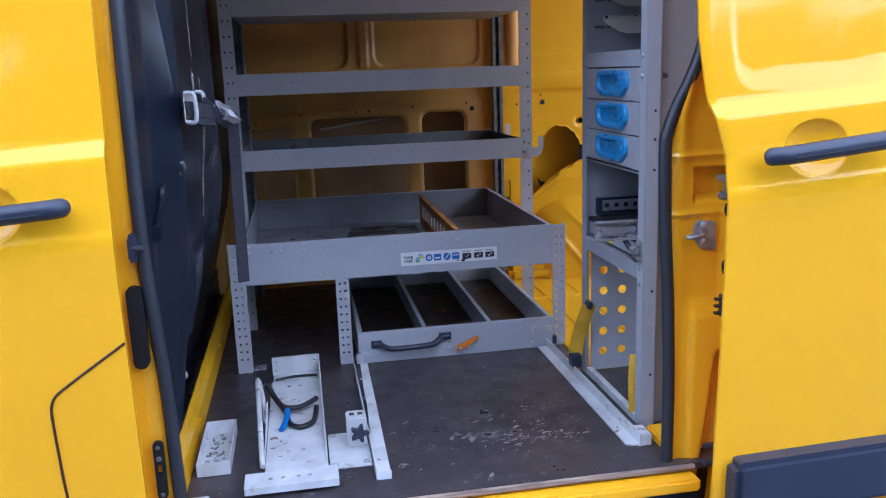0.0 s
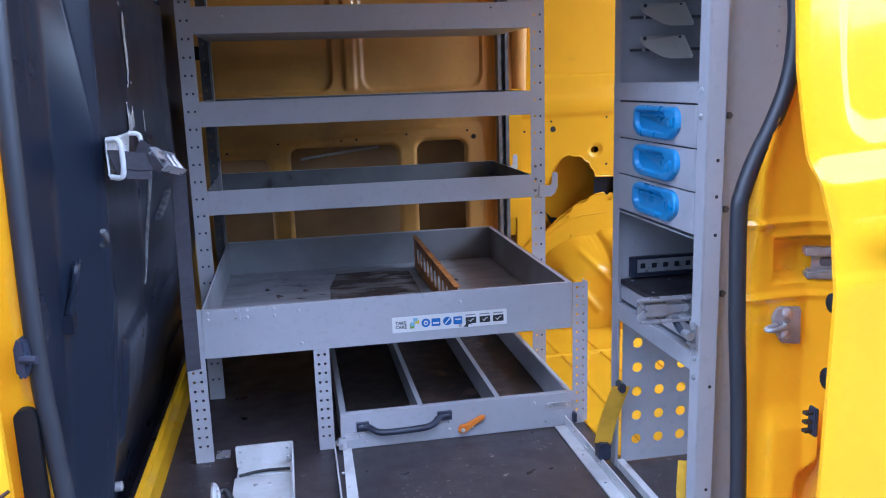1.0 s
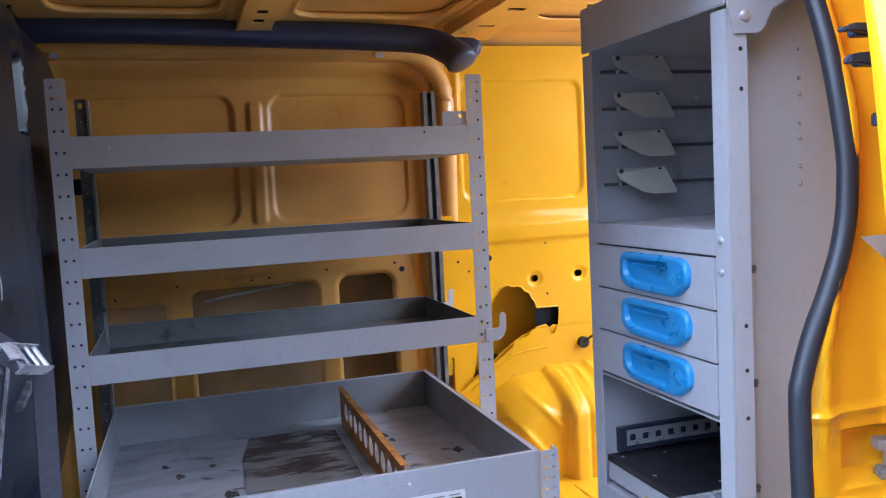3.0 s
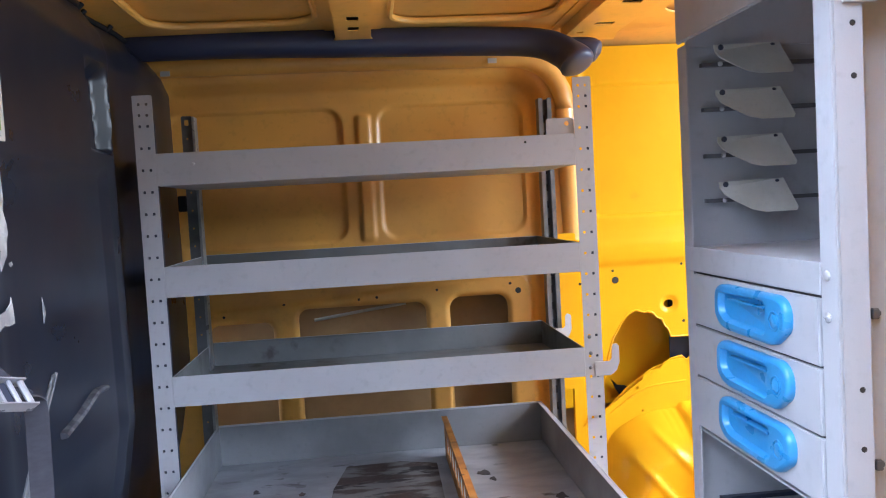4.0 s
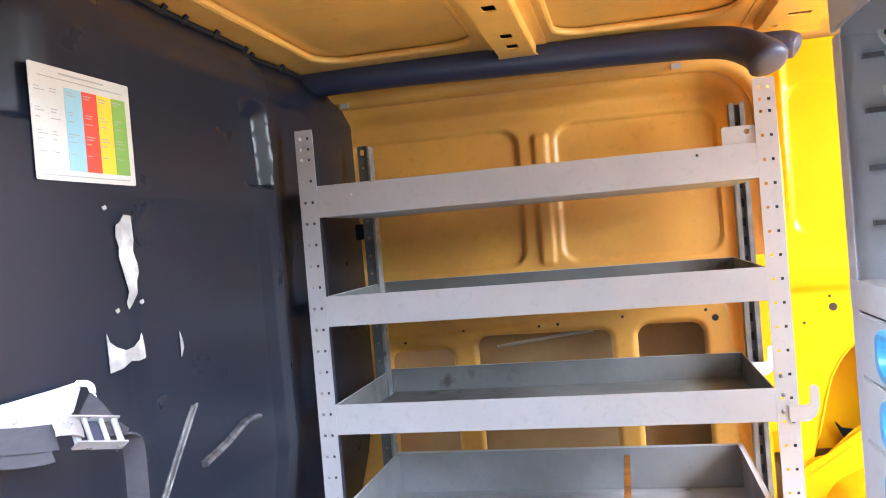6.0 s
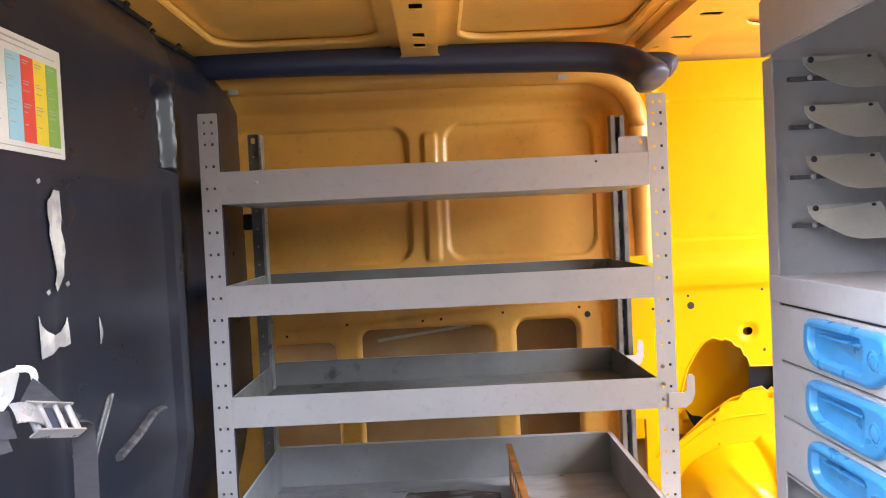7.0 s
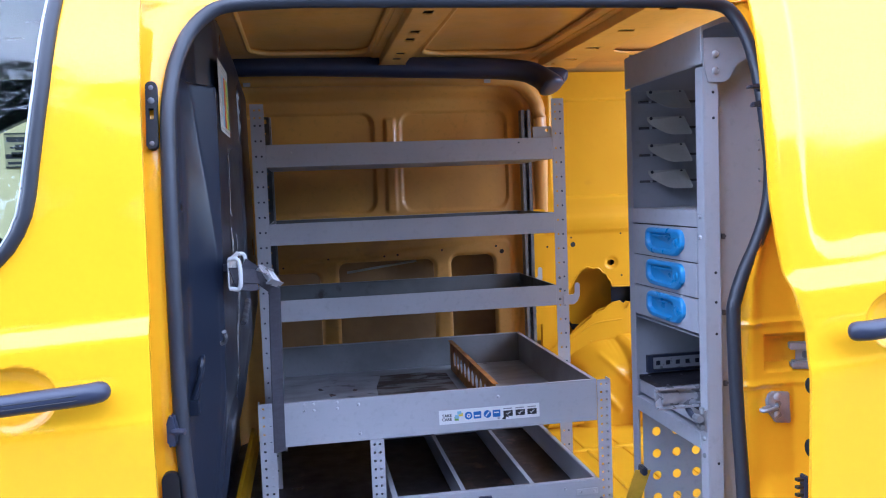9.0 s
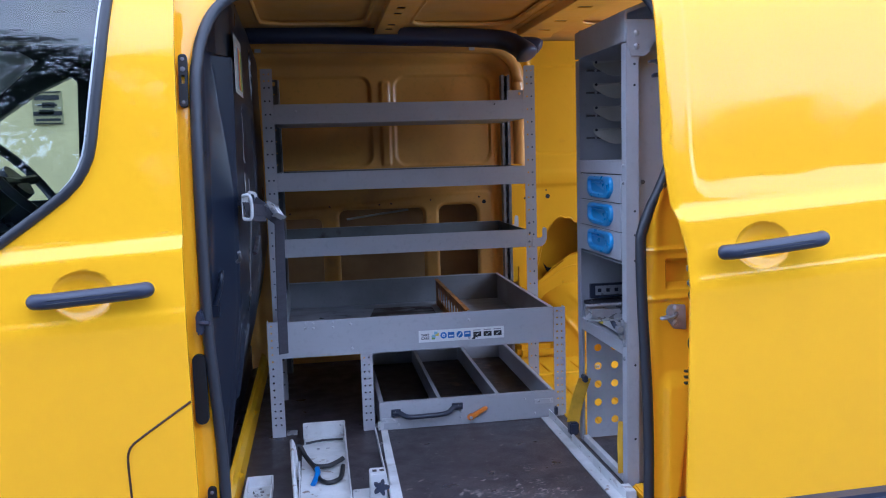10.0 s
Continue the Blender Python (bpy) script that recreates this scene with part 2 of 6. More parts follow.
def plate(plane, outline, holes, level, t):
    """A flat sheet with real holes, of thickness t from level on."""
    bm = bmesh.new()
    edges = []
    for loop in (outline, *holes):
        vs = [bm.verts.new((a, b, 0)) for a, b in loop]
        edges += [bm.edges.new((vs[i], vs[(i + 1) % len(vs)])) for i in range(len(vs))]
    bmesh.ops.triangle_fill(bm, edges=edges, use_beauty=True, use_dissolve=False)
    faces = list(bm.faces)
    ex = bmesh.ops.extrude_face_region(bm, geom=faces)
    for v in [g for g in ex["geom"] if isinstance(g, bmesh.types.BMVert)]:
        v.co.z = t
    f = AXES[plane]
    for v in bm.verts:
        v.co = Vector(f(v.co.x, v.co.y, level + v.co.z))
    return bm


def join(*bms):
    out = bmesh.new()
    for b in bms:
        me = bpy.data.meshes.new("tmp")
        b.to_mesh(me)
        b.free()
        out.from_mesh(me)
        bpy.data.meshes.remove(me)
    return out


def smooth_path(pts, n=6):
    """Catmull-Rom through the points."""
    p = [Vector(q) for q in pts]
    p = [2 * p[0] - p[1]] + p + [2 * p[-1] - p[-2]]
    out = []
    for i in range(1, len(p) - 2):
        for k in range(n):
            t = k / n
            a, b, c, d = p[i - 1:i + 3]
            out.append(0.5 * (2 * b + (c - a) * t + (2 * a - 5 * b + 4 * c - d) * t * t + (3 * b - a - 3 * c + d) * t ** 3))
    return out + [p[-2]]


def tube(pts, r, segs=10, flat=1.0, up=(0, 0, 1), radii=None, closed=False):
    """A swept round or flattened section along points; flat scales it along up."""
    bm = bmesh.new()
    pts = [Vector(q) for q in pts]
    rings = []
    for i, p in enumerate(pts):
        a = pts[i - 1] if (i or closed) else p
        b = pts[(i + 1) % len(pts)] if (i < len(pts) - 1 or closed) else p
        d = (b - a).normalized()
        side = d.cross(Vector(up))
        side = side.normalized() if side.length > 1e-4 else d.orthogonal().normalized()
        top = side.cross(d).normalized()
        q = radii[i] if radii else r
        rings.append([bm.verts.new(p + side * (q * math.cos(2 * math.pi * k / segs)) + top * (q * flat * math.sin(2 * math.pi * k / segs))) for k in range(segs)])
    for i in range(len(rings) - (0 if closed else 1)):
        a, b = rings[i], rings[(i + 1) % len(rings)]
        for k in range(segs):
            bm.faces.new((a[k], a[(k + 1) % segs], b[(k + 1) % segs], b[k]))
    if not closed:
        bm.faces.new(rings[0][::-1]), bm.faces.new(rings[-1])
    return bm


def ribbon(pts, width_dir, w, t=0.0016):
    """Webbing: a thin band along points."""
    bm = bmesh.new()
    pts = [Vector(q) for q in pts]
    wd = Vector(width_dir).normalized()
    rings = []
    for i, p in enumerate(pts):
        d = (pts[min(i + 1, len(pts) - 1)] - pts[max(i - 1, 0)]).normalized()
        nrm = d.cross(wd).normalized()
        rings.append([bm.verts.new(p + wd * (s * w / 2) + nrm * (q * t / 2)) for s, q in ((-1, -1), (1, -1), (1, 1), (-1, 1))])
    for a, b in zip(rings, rings[1:]):
        for k in range(4):
            bm.faces.new((a[k], a[(k + 1) % 4], b[(k + 1) % 4], b[k]))
    bm.faces.new(rings[0][::-1]), bm.faces.new(rings[-1])
    return bm


def sheet(us, vs, f, t):
    """A grid of points f(u, v), made t thick along the vector t."""
    bm = bmesh.new()
    t = Vector(t)
    top = [[bm.verts.new(f(u, v)) for u in us] for v in vs]
    low = [[bm.verts.new(Vector(f(u, v)) + t) for u in us] for v in vs]
    nu, nv = len(us), len(vs)
    for j in range(nv - 1):
        for i in range(nu - 1):
            bm.faces.new((top[j][i], top[j][i + 1], top[j + 1][i + 1], top[j + 1][i]))
            bm.faces.new((low[j][i], low[j + 1][i], low[j + 1][i + 1], low[j][i + 1]))
    for j in range(nv - 1):
        for i in (0, nu - 1):
            bm.faces.new((top[j][i], top[j + 1][i], low[j + 1][i], low[j][i]))
    for i in range(nu - 1):
        for j in (0, nv - 1):
            bm.faces.new((top[j][i], top[j][i + 1], low[j][i + 1], low[j][i]))
    return bm


def lerp(z, rows):
    """Straight interpolation in rows of (z, value), z rising."""
    if z <= rows[0][0]:
        return rows[0][1]
    for (a, p), (b, q) in zip(rows, rows[1:]):
        if z <= b:
            return p + (q - p) * (z - a) / (b - a)
    return rows[-1][1]


def steps(a, b, n):
    return [a + (b - a) * i / n for i in range(n + 1)]


def bolt(parent, p, axis, r=0.006, h=0.004, mat=None, name="bolt"):
    """A domed screw head at p, standing out along axis."""
    bm = bmesh.new()
    d = Vector(axis).normalized()
    s = d.orthogonal().normalized()
    u = d.cross(s)
    rings = []
    for q, k in ((1.0, 0.0), (1.0, 0.5), (0.7, 0.9), (0.3, 1.0)):
        rings.append([bm.verts.new(Vector(p) + d * (h * k) + (s * math.cos(i * math.pi / 4) + u * math.sin(i * math.pi / 4)) * r * q) for i in range(8)])
    for a, b in zip(rings, rings[1:]):
        for i in range(8):
            bm.faces.new((a[i], a[(i + 1) % 8], b[(i + 1) % 8], b[i]))
    bm.faces.new(rings[0][::-1]), bm.faces.new(rings[-1])
    return part(name, bm, mat or STEEL, parent, smooth=True)


def soft_step(d, w):
    """0 outside, 1 from w metres inside on."""
    k = max(0.0, min(1.0, d / w))
    return k * k * (3 - 2 * k)


def in_rrect(x, z, x0, x1, z0, z1, r):
    """How far a point lies inside a rounded rectangle (negative: outside)."""
    qx, qz = abs(x - (x0 + x1) / 2) - (x1 - x0) / 2 + r, abs(z - (z0 + z1) / 2) - (z1 - z0) / 2 + r
    return r - math.hypot(max(qx, 0), max(qz, 0)) - min(max(qx, qz), 0)


def pressing(xs, zs, depth, holes, t=0.003):
    """A pressed metal panel facing -y: a grid set back by depth(x, z), with holes cut through it and its rims drawn to their outlines."""
    gx, gz = np.meshgrid(np.array(xs), np.array(zs))
    cx, cz = (gx[:-1, :-1] + gx[1:, 1:]) / 2, (gz[:-1, :-1] + gz[1:, 1:]) / 2
    out = np.zeros(cx.shape, bool)
    for h in holes:
        inside = np.zeros(cx.shape, bool)
        for (a, b), (c, d) in zip(h, h[1:] + h[:1]):
            if b != d:
                inside ^= ((b > cz) != (d > cz)) & (cx < (c - a) * (cz - b) / (d - b) + a)
        out |= inside
    nx, nz = len(xs), len(zs)
    flat = [[x, z] for z in zs for x in xs]
    rim = set()
    for j in range(nz):
        for i in range(nx):
            cells = [out[b, a] for b in (j - 1, j) for a in (i - 1, i) if 0 <= a < nx - 1 and 0 <= b < nz - 1]
            if any(cells) and not all(cells):
                rim.add(j * nx + i)
    for k in rim:
        p, best = Vector(flat[k]), None
        for h in holes:
            for a, b in zip(h, h[1:] + h[:1]):
                a, b = Vector(a), Vector(b)
                u = max(0.0, min(1.0, (p - a).dot(b - a) / max((b - a).length_squared, 1e-12)))
                q = a.lerp(b, u)
                if best is None or (q - p).length < (best - p).length:
                    best = q
        flat[k] = [best.x, best.y]
    vs = [(x, depth(x, z), z) for x, z in flat]
    n = len(vs)
    vs += [(x, y + t, z) for x, y, z in vs]
    fs = []
    for j in range(nz - 1):
        for i in range(nx - 1):
            if out[j, i]:
                continue
            a, b, c, d = j * nx + i, j * nx + i + 1, (j + 1) * nx + i + 1, (j + 1) * nx + i
            fs += [(a, b, c, d), (n + d, n + c, n + b, n + a)]
            for (p, q), (u, v) in (((a, b), (j - 1, i)), ((b, c), (j, i + 1)), ((c, d), (j + 1, i)), ((d, a), (j, i - 1))):
                if not (0 <= u < nz - 1 and 0 <= v < nx - 1) or out[u, v]:
                    fs.append((q, p, n + p, n + q))
    bm, me = bmesh.new(), bpy.data.meshes.new("tmp")
    me.from_pydata(vs, [], fs)
    bm.from_mesh(me)
    bpy.data.meshes.remove(me)
    return bm


def structure(ob, label, category):
    return tagged(ob, label, category, kind="structure")

# ---- the van's body ----
FLOOR, ROOF = 0.58, 2.075


def jamb(z):
    return lerp(z, ((0.3, 1.475), (1.3, 1.48), (1.65, 1.505), (1.77, 1.54), (1.95, 1.61), (2.03, 1.70), (2.08, 1.85)))


SKIN = ((0.3, 1.452), (0.6, 1.424), (0.9, 1.408), (1.10, 1.402), (1.165, 1.4005), (1.188, 1.4015), (1.20, 1.4045), (1.26, 1.410), (1.322, 1.4140), (1.332, 1.4155), (1.345, 1.424), (1.358, 1.4325), (1.368, 1.4345),
        (1.64, 1.4575), (1.75, 1.473), (1.83, 1.492), (1.90, 1.520), (1.96, 1.560), (2.0, 1.60), (2.05, 1.69), (2.08, 1.83))


def skin(z):
    w = 0.004 if z < 1.38 else min(0.035, 0.004 + (z - 1.38) * 0.3)
    return sum(lerp(z + k * w, SKIN) for k in (-1, -0.5, 0, 0.5, 1)) / 5


SEAL_L = ((0.40, -0.318), (0.62, -0.322), (0.85, -0.326), (1.02, -0.335), (1.16, -0.342), (1.51, -0.342), (1.69, -0.340), (1.753, -0.335), (1.806, -0.325), (1.86, -0.303), (1.90, -0.268), (1.918, -0.225), (1.926, -0.11))
SEAL_R = ((0.40, 0.735), (0.73, 0.738), (0.93, 0.733), (1.12, 0.722), (1.285, 0.718), (1.32, 0.724), (1.35, 0.735), (1.38, 0.749), (1.41, 0.766), (1.438, 0.780), (1.47, 0.794), (1.51, 0.806), (1.55, 0.812), (1.60, 0.814), (1.71, 0.813), (1.80, 0.812), (1.855, 0.805), (1.895, 0.790), (1.918, 0.765), (1.926, 0.70))

# floor
fl = part("floor", boxes((-0.40, 1.95, 1.445, 3.34, FLOOR - 0.016, FLOOR)), PLY)
structure(fl, "dark brown phenolic plywood van floor with pale scuffs", "floor")
part("front_edge", join(tube([(-0.30, 1.443, FLOOR - 0.009), (0.2, 1.441, FLOOR - 0.008), (0.5, 1.444, FLOOR - 0.009), (0.79, 1.441, FLOOR - 0.008)], 0.0075, 8)), PLY_EDGE, fl, "worn pale plywood edge", smooth=True)
random.seed(12)
fl_v, fl_f = [], []
patches = [(0.47, 1.655, 0.055, 0.020, 60), (0.40, 1.690, 0.045, 0.022, 34), (0.33, 1.705, 0.04, 0.018, 26), (0.56, 1.665, 0.04, 0.014, 22), (0.38, 1.80, 0.03, 0.020, 14), (0.50, 1.84, 0.02, 0.015, 10), (0.25, 1.97, 0.05, 0.04, 12), (0.52, 1.74, 0.03, 0.02, 12), (0.15, 1.585, 0.010, 0.006, 8), (0.40, 1.85, 0.18, 0.16, 40), (-0.05, 1.62, 0.2, 0.1, 16)]
for px, py, sx, sy, count in patches:
    for i in range(count):
        cx, cy = random.gauss(px, sx), random.gauss(py, sy)
        if not (-0.30 < cx < 0.66 and 1.462 < cy < 2.25):
            continue
        r, st, tw = random.uniform(0.0014, 0.0040) * (1.9 if random.random() < 0.25 else 1.0), random.uniform(0.3, 0.8), random.gauss(0.5, 0.45)
        k, n = len(fl_v), random.randint(7, 10)
        for j in range(n):
            a, q = 2 * math.pi * j / n, r * random.uniform(0.35, 1.45)
            u, v = q * math.cos(a) * 1.7, q * math.sin(a) * st
            fl_v.append((cx + u * math.cos(tw) - v * math.sin(tw), cy + u * math.sin(tw) + v * math.cos(tw), FLOOR + 0.0004))
        fl_f.append(tuple(range(k, k + n)))
fm = bpy.data.meshes.new("paint_flakes")
fm.from_pydata(fl_v, [], fl_f)
fm.materials.append(SCUFF)
fk = new("paint_flakes", fm)
fk.parent = fl
fk["kind"], fk["label"] = "stuff", "pale scuffs scraped into the floor"
sill = part("sill", boxes((-0.36, 0.79, 1.402, 1.47, 0.530, FLOOR - 0.020), (-0.36, 0.79, 1.30, 1.34, 0.30, 0.42)), YELLOW, bevel=0.006)
part("sill_recess", boxes((-0.36, 0.79, 1.415, 1.47, 0.36, 0.528)), BLACK, sill, "black track recess under the sill")
structure(sill, "yellow painted metal door sill below the floor edge", "sill")
part("sill_step", boxes((-0.35, 0.84, 1.31, 1.395, 0.42, 0.428)), TRIM, sill, "black plastic step tread", bevel=0.003)
part("sill_catch", join(boxes((0.47, 0.56, 1.385, 1.415, 0.505, 0.526)), tube([(0.445, 1.39, 0.522), (0.60, 1.39, 0.522)], 0.007)), TRIM, sill, "black catch with bright pins", bevel=0.002)
under = part("underbody", boxes((-0.42, 1.95, 1.50, 3.40, 0.40, FLOOR - 0.02)), BLACK)
structure(under, "dark underside of the van floor", "underbody")

# roof lining: a stamped panel with recesses, and two hollow cross-bows
roof_bm = join(plate("xy", rrect(-0.44, 1.95, 1.60, 3.36, 0.02),
                     [rrect(-0.27, 0.15, 1.78, 2.97, 0.09, 8), rrect(0.335, 0.77, 1.78, 3.0, 0.09, 8), rrect(1.06, 1.85, 1.78, 3.0, 0.09, 8)], 2.062, 0.006),
               plate("xy", rrect(-0.44, 1.95, 1.60, 3.42, 0.02), [], 2.078, 0.01),
               tube([(x, y, 2.067) for x, y in rrect(-0.27, 0.15, 1.78, 2.97, 0.09, 8)], 0.009, 8, closed=True),
               tube([(x, y, 2.067) for x, y in rrect(0.335, 0.77, 1.78, 3.0, 0.09, 8)], 0.009, 8, closed=True))
ceil = part("ceiling", roof_bm, ROOF_PAINT, smooth=True)
structure(ceil, "yellow painted bare metal van roof with stamped recesses", "ceiling")


def roof_bow(x0, x1, holes, y1):
    ob = part("roof_bow", join(plate("xy", [(x0, 1.62), (x1, 1.62), (x1, y1 - 0.1), (x1 + 0.02, y1), (x0 - 0.02, y1), (x0, y1 - 0.1)], holes, 2.030, 0.003),
                               boxes((x0 - 0.002, x0 + 0.001, 1.62, y1 - 0.03, 2.033, 2.060), (x1 - 0.001, x1 + 0.002, 1.62, y1 - 0.03, 2.033, 2.060),
                                     (x0 - 0.03, x0 + 0.0, 1.62, y1 - 0.03, 2.0585, 2.0615), (x1, x1 + 0.03, 1.62, y1 - 0.03, 2.0585, 2.0615))), ROOF_PAINT, ceil, "yellow hollow roof cross-bow with slots")
    part("inside_of_bow", boxes((x0 + 0.004, x1 - 0.004, 1.64, y1 - 0.05, 2.055, 2.058)), BLACK, ob)


roof_bow(0.195, 0.285, [rrect(0.228, 0.256, y, y + 0.045, 0.004, 2) for y in (1.75, 2.02, 2.14, 2.40, 2.52, 2.77, 2.88)], 3.10)
roof_bow(0.83, 0.97, [rrect(0.875, 0.925, y, y + 0.03, 0.004, 2) for y in (1.8, 2.1, 2.4, 2.70, 2.93)] + [circle(0.86, 3.05, 0.012)], 3.16)

# far side: outer skin, stamped inner panel with slots, right-hand panel with its openings
outer = part("wall_far_skin", boxes((-0.5, 1.95, 3.45, 3.46, 0.4, 2.09), (-0.5, 1.95, 3.33, 3.45, 2.022, 2.03)), OVERSPRAY)
structure(outer, "dull tan oversprayed outer skin of the far van side, darkened for shade", "wall")
SLOT_BOXES = [(-0.245, -0.057, 0.84, 1.249, 0.030), (0.022, 0.411, 0.84, 1.282, 0.030), (0.486, 0.667, 0.84, 1.290, 0.034)]
SLOTS = [rrect(x0, x1, z0, z1, r, 6) for x0, x1, z0, z1, r in SLOT_BOXES]
BELT_TOP = ((-0.25, 1.297), (-0.19, 1.299), (0.07, 1.311), (0.283, 1.330), (0.55, 1.350), (0.71, 1.356), (0.80, 1.358))
FRAME_FOLD = ((0.0, -0.052), (0.03, -0.050), (0.05, -0.042), (0.064, -0.022), (0.076, -0.001), (0.088, 0.004), (0.103, 0.002), (0.116, 0.0))


def far_depth(x, z):
    """The inner side panel: rolled frame, two sunk panes with a rib between them, a raised belt and turned-in slot rims."""
    y = 3.322
    y += sum(lerp(in_rrect(x, z, -0.45, 0.85, 0.2, 2.016, 0.16) + k, FRAME_FOLD) for k in (-0.006, 0.0, 0.006)) / 3
    y += 0.010 * soft_step(in_rrect(x, z, -0.335, 0.189, 1.478, 1.888, 0.055) + 0.002, 0.013)
    y += 0.010 * soft_step(in_rrect(x, z, 0.292, 0.742, 1.478, 1.888, 0.055) + 0.002, 0.013)
    y -= 0.008 * soft_step(in_rrect(x, z, 0.224, 0.279, 1.474, 1.868, 0.018), 0.014)
    y -= 0.0015 * math.exp(-((z - 1.70) / 0.16) ** 2) * math.sin(x * 9)
    p, q = lerp(x, BELT_TOP) - z, 0.750 - x
    d = 0.05 - math.hypot(0.05 - p, 0.05 - q) if p < 0.05 and q < 0.05 else min(p, q)
    y -= 0.009 * soft_step(d, 0.014)
    for r in SLOT_BOXES:
        e = -in_rrect(x, z, *r)
        if e < 0.016:
            y += 0.013 * (1 - max(e, 0.0) / 0.016) ** 2
    return y


wall_far = part("wall_far", pressing(steps(-0.45, 0.87, 240), steps(0.56, 0.94, 14) + steps(0.946, 2.02, 190), far_depth, SLOTS + [rrect(0.812, 0.850, 0.78, 1.0, 0.004)]), YELLOW_SHADED, smooth=True)
structure(wall_far, "yellow stamped inner side panel with rounded slots, toned dull for shade", "wall")
for x, z, r in ((0.700, 1.300, 0.0095), (0.676, 1.323, 0.0045), (-0.02, 1.300, 0.0045), (0.207, 1.303, 0.004), (0.262, 1.306, 0.0045), (0.447, 1.317, 0.004), (-0.20, 1.275, 0.004)):
    part("bolt_hole", tube([(x, far_depth(x, z) - 0.0012, z), (x, far_depth(x, z) + 0.012, z)], r, 10), INK, wall_far, "dark empty bolt hole")
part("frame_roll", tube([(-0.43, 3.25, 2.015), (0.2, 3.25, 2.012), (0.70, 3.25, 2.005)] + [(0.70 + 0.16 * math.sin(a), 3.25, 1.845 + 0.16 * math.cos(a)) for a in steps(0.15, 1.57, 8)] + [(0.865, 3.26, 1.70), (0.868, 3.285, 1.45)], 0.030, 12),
     YELLOW_SHADED, wall_far, "rolled edge of the inner door frame", smooth=True)
part("top_cove", sheet(steps(-0.45, 1.95, 2), steps(0, 1, 6), lambda u, v: (u, 3.33 - 0.2 * v * v, 1.99 + 0.075 * math.sin(v * 1.57)), (0, 0.004, 0.004)), YELLOW_SHADED, wall_far, smooth=True)
for x, z in ((-0.30, 1.985), (0.64, 1.985)):
    part("spot_label", boxes((x - 0.012, x + 0.014, 3.218, 3.222, z, z + 0.014)), PAPER, wall_far, "small white label")
part("slot_bead", tube([(0.06, 3.440, 1.232), (0.20, 3.440, 1.250), (0.355, 3.440, 1.268)], 0.005), PLATE, wall_far, "sealant line inside the slot", smooth=True)

notch = [(0.925, 0.915), (0.939, 0.974), (0.955, 1.04), (0.967, 1.09), (0.982, 1.135), (1.008, 1.178), (1.032, 1.207), (1.058, 1.219), (1.085, 1.209), (1.094, 1.213), (1.113, 1.206), (1.122, 1.192), (1.140, 1.185), (1.148, 1.163), (1.157, 1.157), (1.166, 1.130),
         (1.249, 1.128), (1.248, 1.060), (1.225, 1.062), (1.213, 1.052), (1.197, 1.066), (1.165, 1.060), (1.14, 1.043), (1.105, 1.034), (1.07, 1.012), (1.02, 0.978), (0.985, 0.945), (0.95, 0.915)]
OBLONGS = [rrect(1.150, 1.180, 1.220, 1.244, 0.0118, 5), rrect(1.318, 1.349, 1.226, 1.250, 0.0118, 5)]
SWAGE = ((1.350, 0.0), (1.362, -0.001), (1.374, -0.011), (1.40, -0.0135), (1.425, -0.012), (1.445, -0.005), (1.470, -0.001), (1.49, 0.0))


def rear_depth(x, z):
    """The yellow panel behind the wheel arch: sunk panes, a swage and raised rims round the oblong holes."""
    y = 3.270 + 0.009 * soft_step(in_rrect(x, z, 0.915, 1.366, 1.512, 1.918, 0.045) + 0.002, 0.012)
    y += 0.009 * soft_step(in_rrect(x, z, 1.392, 1.82, 1.512, 1.918, 0.045) + 0.002, 0.012)
    y += sum(lerp(z - 0.006 * (x - 1.2) + k, SWAGE) for k in (-0.004, 0, 0.004)) / 3
    for x0, x1, z0, z1 in ((1.150, 1.180, 1.220, 1.244), (1.318, 1.349, 1.226, 1.250)):
        e = -in_rrect(x, z, x0, x1, z0, z1, 0.0118)
        y += 0.006 * soft_step(0.016 - e, 0.012)
    y += 0.0014 * math.sin(x * 13 + z * 5) * math.sin(z * 11)
    # fold beside the door frame
    return y - 0.010 * math.exp(-((x - 0.905) / 0.012) ** 2) * soft_step(z - 1.5, 0.2)


wall_r = part("wall_far_rear", pressing(steps(0.872, 1.45, 110) + steps(1.46, 1.95, 32), steps(0.56, 0.90, 12) + steps(0.906, 1.50, 108) + steps(1.506, 2.03, 74), rear_depth, [notch] + OBLONGS), YELLOW_IN, smooth=True)
structure(wall_r, "bright yellow stamped inner side panel with cut-outs", "wall")
part("notch_lip", tube([(x, 3.271, z) for x, z in notch], 0.0035, 8, closed=True), YELLOW_IN, wall_r, smooth=True)
# Added black sheet behind the cut-out's arm, standing for the cavity's shade.
part("cavity_dark_sheet", boxes((1.172, 1.95, 3.300, 3.304, 0.98, 1.29)), BLACK, wall_r, "black sheet standing for shade in the cavity")
for x, z, r in ((0.997, 1.316, 0.011), (0.990, 1.345, 0.004), (1.208, 1.354, 0.004), (1.209, 1.176, 0.0045), (0.922, 1.277, 0.004), (0.885, 1.311, 0.0045), (1.284, 1.049, 0.005), (1.43, 1.054, 0.004)):
    part("bolt_hole", tube([(x, rear_depth(x, z) - 0.0012, z), (x, rear_depth(x, z) + 0.012, z)], r, 10), INK, wall_r, "dark empty bolt hole")
part("b_post", plate("xz", rrect(0.806, 0.8715, 0.58, 1.47, 0.006), [rrect(0.817, 0.847, 0.78, 0.993, 0.003)], 3.247, 0.022), YELLOW_IN, wall_r, "yellow post with a narrow slot", bevel=0.003)
